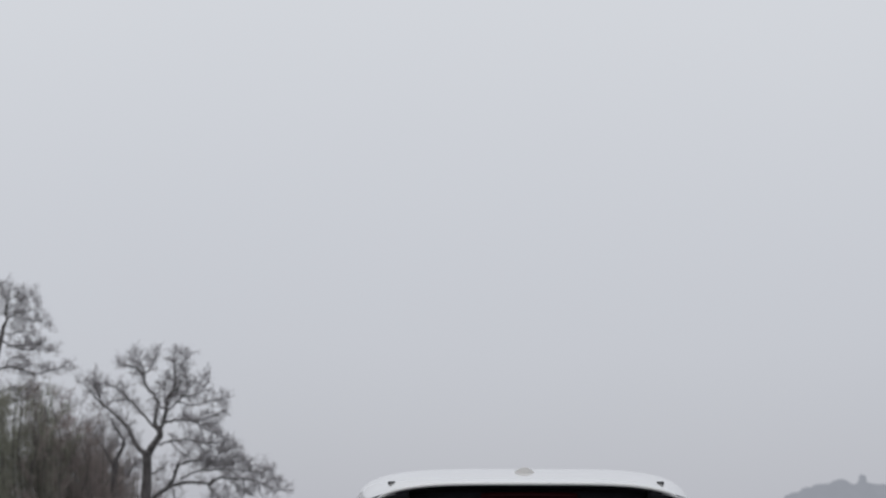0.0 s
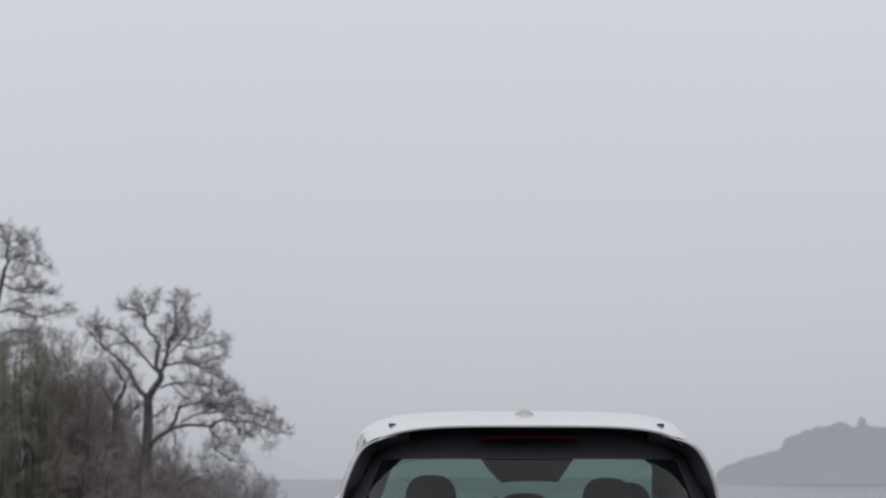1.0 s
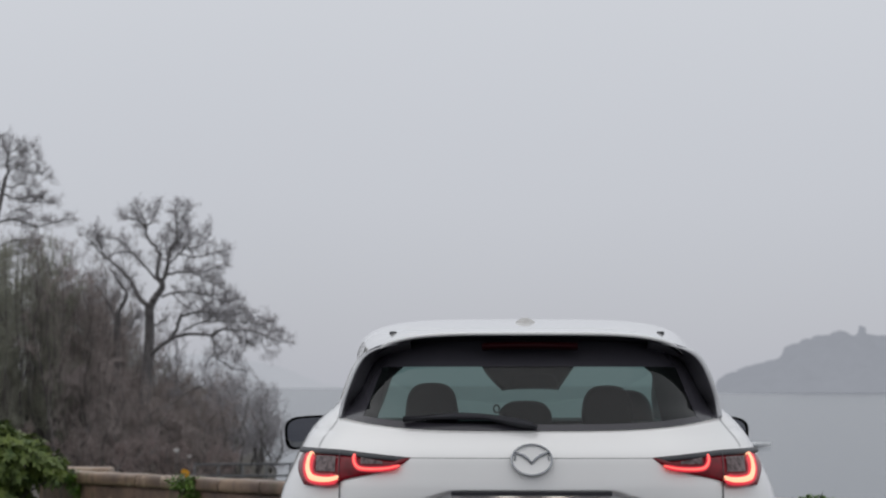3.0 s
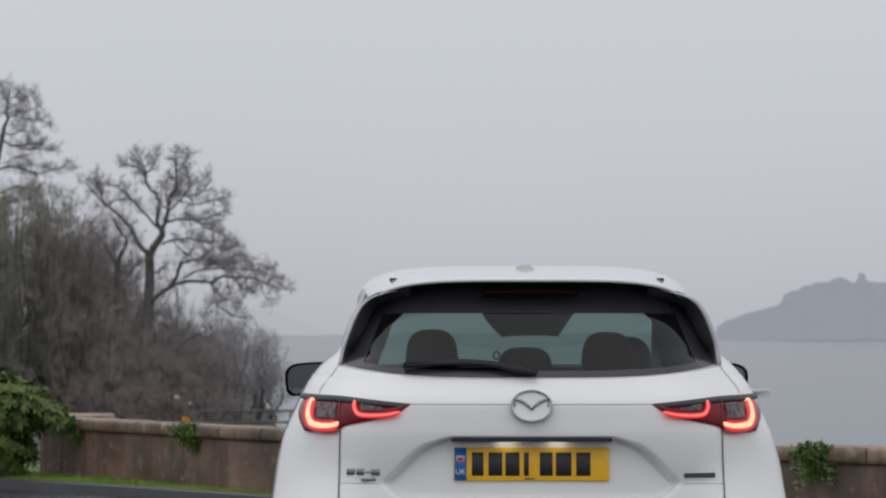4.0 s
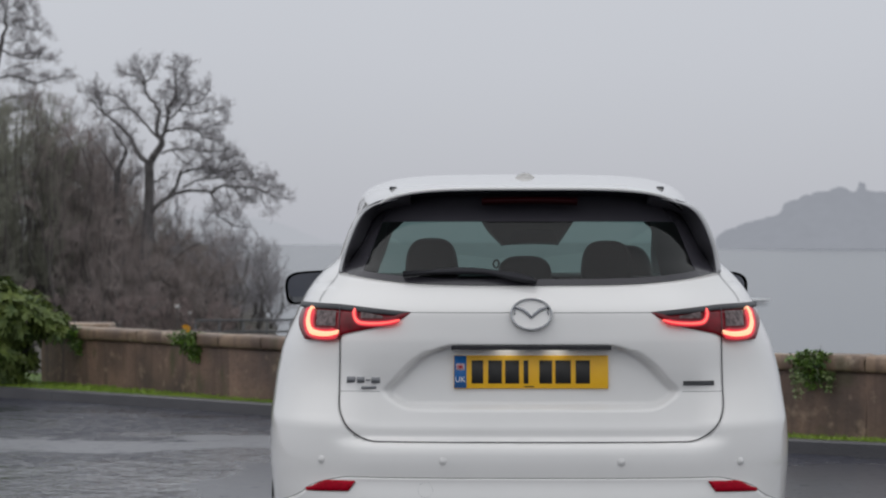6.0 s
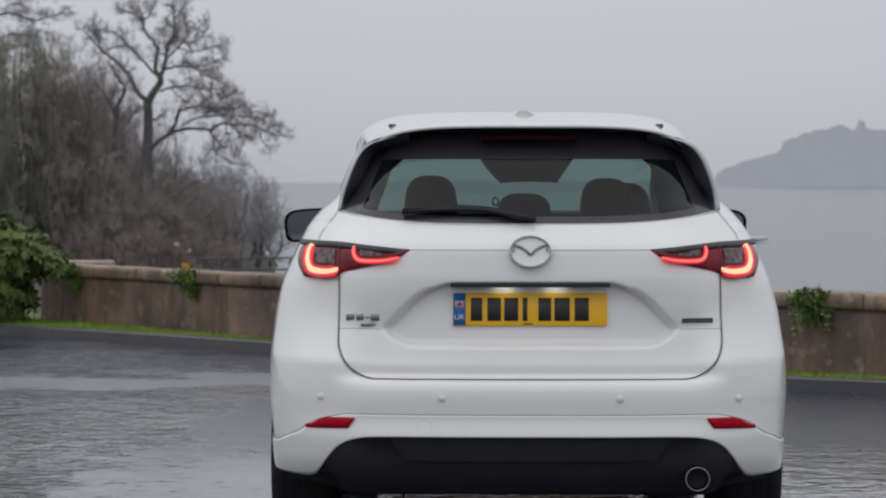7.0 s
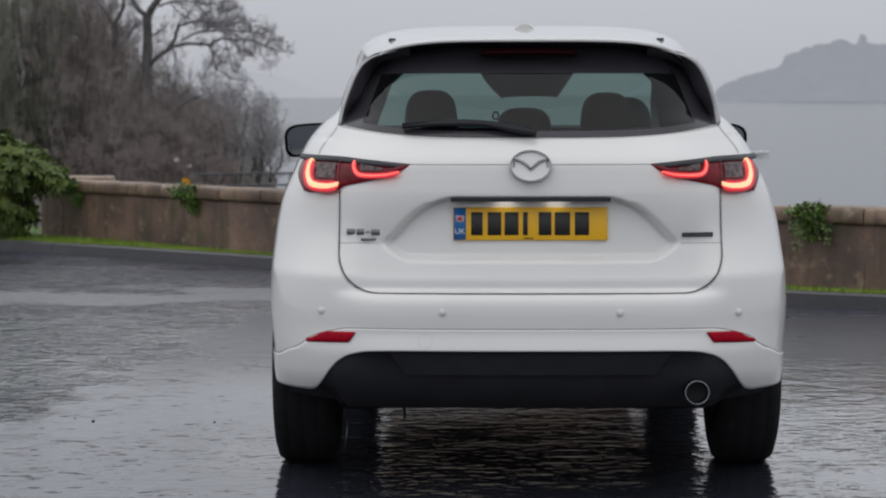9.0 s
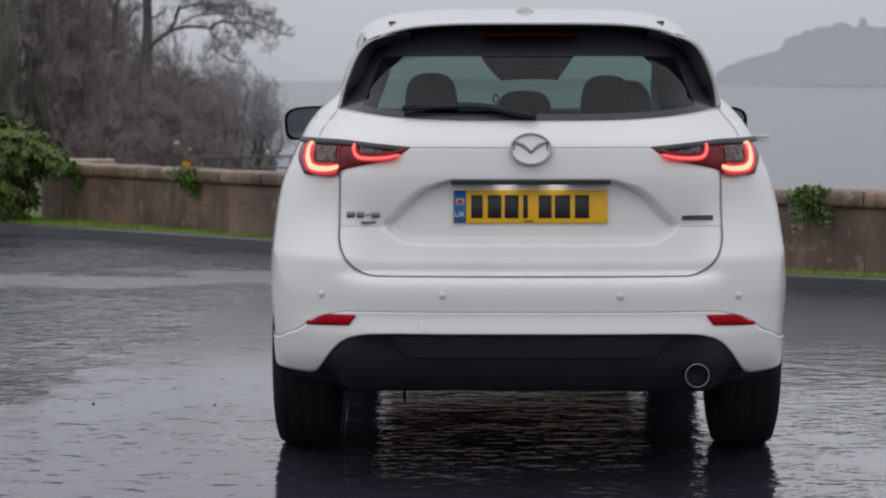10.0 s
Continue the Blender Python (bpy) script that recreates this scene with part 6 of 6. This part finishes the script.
def rosettes(name, parent, rnd, shapes, mat, size=0.10):
    """Whorls of pointed leaves over the outside of rounded masses, denser towards the light."""
    vs, fs = [], []
    for centre, radius, count in shapes:
        for _ in range(count):
            d = Vector((rnd.gauss(0, 1), rnd.gauss(-0.2, 1), rnd.gauss(0.15, 1))).normalized()
            swell = 1 + 0.20 * noise.noise(d * 3.1 + Vector(centre))
            deep = rnd.uniform(0.72, 1.0) * swell
            c = Vector(centre) + Vector((d.x * radius[0], d.y * radius[1], d.z * radius[2])) * deep
            axis = (d + Vector((rnd.gauss(0, 0.3), rnd.gauss(0, 0.3), 0.45))).normalized()
            e = axis.cross(Vector((0.2, 0.9, 0.4))).normalized()
            g = axis.cross(e)
            n = rnd.randint(7, 10)
            turn = rnd.random() * math.tau
            for k in range(n):
                a = turn + k * math.tau / n + rnd.gauss(0, 0.15)
                ln = size * rnd.uniform(0.7, 1.25)
                out = (e * math.cos(a) + g * math.sin(a) + axis * rnd.uniform(0.0, 0.7)).normalized()
                side = out.cross(axis).normalized()
                droop = Vector((0, 0, -1)) * ln * rnd.uniform(0.05, 0.35)
                wd = ln * 0.19
                b = len(vs)
                vs += [tuple(q) for q in (c, c + out * ln * 0.38 + side * wd, c + out * ln * 0.40 - axis * ln * 0.05, c + out * ln * 0.38 - side * wd,
                                          c + out * ln * 0.75 + side * wd * 0.7 + droop * 0.6, c + out * ln * 0.76 - axis * ln * 0.03 + droop * 0.6, c + out * ln * 0.75 - side * wd * 0.7 + droop * 0.6, c + out * ln + droop)]
                fs += [(b, b + 1, b + 2), (b, b + 2, b + 3), (b + 1, b + 4, b + 5, b + 2), (b + 2, b + 5, b + 6, b + 3), (b + 4, b + 7, b + 5), (b + 5, b + 7, b + 6)]
    me = bpy.data.meshes.new(name)
    me.from_pydata(vs, [], fs)
    me.materials.append(mat)
    o = new(name, me)
    o.parent = parent
    return o


rng = random.Random(9)
bush = tagged(empty("laurel_bush"), "rounded glossy green laurel bush at the wall's end", "bush")
rosettes("foliage", bush, rng, [
    ((-4.05, 20.05, 0.75), (0.38, 0.40, 0.31), 250), ((-3.73, 20.02, 0.71), (0.27, 0.32, 0.23), 150), ((-3.51, 20.10, 0.63), (0.17, 0.24, 0.16), 80),
    ((-4.43, 20.10, 0.67), (0.44, 0.42, 0.41), 170), ((-3.99, 20.10, 0.39), (0.34, 0.34, 0.26), 130), ((-3.83, 20.16, 0.29), (0.21, 0.26, 0.20), 64), ((-4.33, 20.15, 0.33), (0.36, 0.32, 0.26), 70)], LEAF, 0.078)
w = Wood(4)
for k in range(14):
    a = Vector((-4.15 + rng.gauss(0, 0.12), 20.1 + rng.gauss(0, 0.1), 0.05))
    w.branch(w.wander(a, Vector((rng.gauss(0, 0.4), rng.gauss(0, 0.3), 1)).normalized(), 0.75, 5, 0.15, 0), 0.016, 0.005, 5)
bush_wood = new("wood", w.mesh("wood", BARK))
bush_wood.parent = bush


def wall_plant(label, x, out, z, clouds, flower=False, trails=()):
    base, _ = along(WALL_AT, x, out)
    plant = tagged(empty("wall_plant"), label, "plant", "plants on the wall")
    leafy("foliage", plant, rng, [((base.x + dx, base.y + dy, z + dz), rad, n, s, 0.9, 0.35) for dx, dy, dz, rad, n, s in clouds], IVY)
    if trails:
        leafy("trailing_leaves", plant, rng, [((base.x + dx, base.y + dy, z + dz), rad, n, s, 0.9, 0.2) for dx, dy, dz, rad, n, s in trails], PALE_IVY)
    w = Wood(int(abs(x) * 100))
    for k in range(7):
        w.branch(w.wander(Vector((base.x + rng.gauss(0, 0.02), base.y + 0.03, z - 0.02)), Vector((rng.gauss(0, 0.8), -0.3, rng.gauss(0, 0.6))).normalized(), 0.16, 4, 0.2, -0.05), 0.004, 0.0015, 4)
    st = new("wood", w.mesh("wood", OLIVE_TWIG))
    st.parent = plant
    if flower:
        for k in range(9):
            bm = bmesh.new()
            c = Vector((base.x + rng.uniform(-0.045, 0.025), base.y - 0.03, z + 0.085 + rng.uniform(-0.03, 0.03)))
            for q in range(6):
                a = q * math.tau / 6
                tip = c + Vector((0.017 * math.cos(a), -0.008, 0.017 * math.sin(a)))
                l, r = c + Vector((0.011 * math.cos(a + 0.5), -0.006, 0.011 * math.sin(a + 0.5))), c + Vector((0.011 * math.cos(a - 0.5), -0.006, 0.011 * math.sin(a - 0.5)))
                bm.faces.new([bm.verts.new(p) for p in (c, r, tip, l)])
            part("flower", bm, FLOWER, plant, "small yellow flower")
    return plant


wall_plant("small green ivy tuft growing over the coping", -3.26, 0.07, 0.55, [(-0.02, 0, 0.02, (0.12, 0.06, 0.05), 300, 0.036), (0.03, 0, -0.07, (0.07, 0.05, 0.08), 260, 0.032), (0.05, 0.01, -0.15, (0.04, 0.03, 0.05), 70, 0.028)], trails=[(-0.08, -0.02, 0.03, (0.03, 0.02, 0.02), 16, 0.034), (0.05, -0.03, -0.09, (0.05, 0.02, 0.05), 24, 0.03)])
wall_plant("green wall plant with small yellow flowers", -2.08, 0.07, 0.55, [(0.0, 0, 0.01, (0.16, 0.07, 0.065), 560, 0.036), (0.05, 0, -0.08, (0.11, 0.05, 0.07), 360, 0.032), (0.07, 0.01, -0.15, (0.06, 0.03, 0.04), 90, 0.028)], True, trails=[(0.10, -0.03, -0.07, (0.06, 0.02, 0.04), 40, 0.03)])
wall_plant("trailing green ivy hanging over the wall", 2.46, 0.08, 0.60, [(0, 0, 0, (0.17, 0.07, 0.05), 560, 0.034), (0.0, 0.01, -0.08, (0.13, 0.04, 0.06), 300, 0.03), (0.01, 0.02, -0.15, (0.08, 0.03, 0.05), 160, 0.028)], trails=[(-0.10, -0.02, -0.12, (0.05, 0.02, 0.07), 90, 0.030), (-0.09, -0.02, -0.21, (0.03, 0.02, 0.05), 34, 0.028), (0.11, -0.02, -0.10, (0.045, 0.02, 0.07), 90, 0.030), (0.10, -0.02, -0.18, (0.04, 0.02, 0.05), 34, 0.028)])

# unidentified pale blobs on the shore, seen under the trees; their posts are made up
for x, z, r in ((-8.30, -0.70, 0.085), (-7.90, -0.88, 0.06)):
    bm = bmesh.new()
    bmesh.ops.create_icosphere(bm, subdivisions=3, radius=r)
    for v in bm.verts:
        v.co = Vector((x + v.co.x * 1.1, 70.5 + v.co.y, z + v.co.z * 0.9)) + 0.03 * noise.noise_vector(v.co * 8)
    stone = tagged(part("shore_marker", bm, PALE_MARK), "unidentified pale round blob at the shore, on an added dark post", "marker", "markers on the shore")
    bm = bmesh.new()
    tube(bm, [(x, 70.5, z), (x, 70.5, land_height(x, 70.5) - 0.2)], 0.016, 8)
    part("post", bm, STEM, stone)

# grit on the asphalt
for x, y, r in ((-1.47, 9.41, 0.008), (-0.957, 9.38, 0.005), (2.11, 11.4, 0.008), (-1.56, 9.5, 0.004)):
    bm = bmesh.new()
    bmesh.ops.create_icosphere(bm, subdivisions=1, radius=r)
    for v in bm.verts:
        v.co = Vector((x + v.co.x, y + v.co.y, 0.002 + v.co.z * 0.6))
    tagged(part("pebble", bm, INK), "tiny dark pebble on the wet asphalt", "pebble", "pebbles on the asphalt")
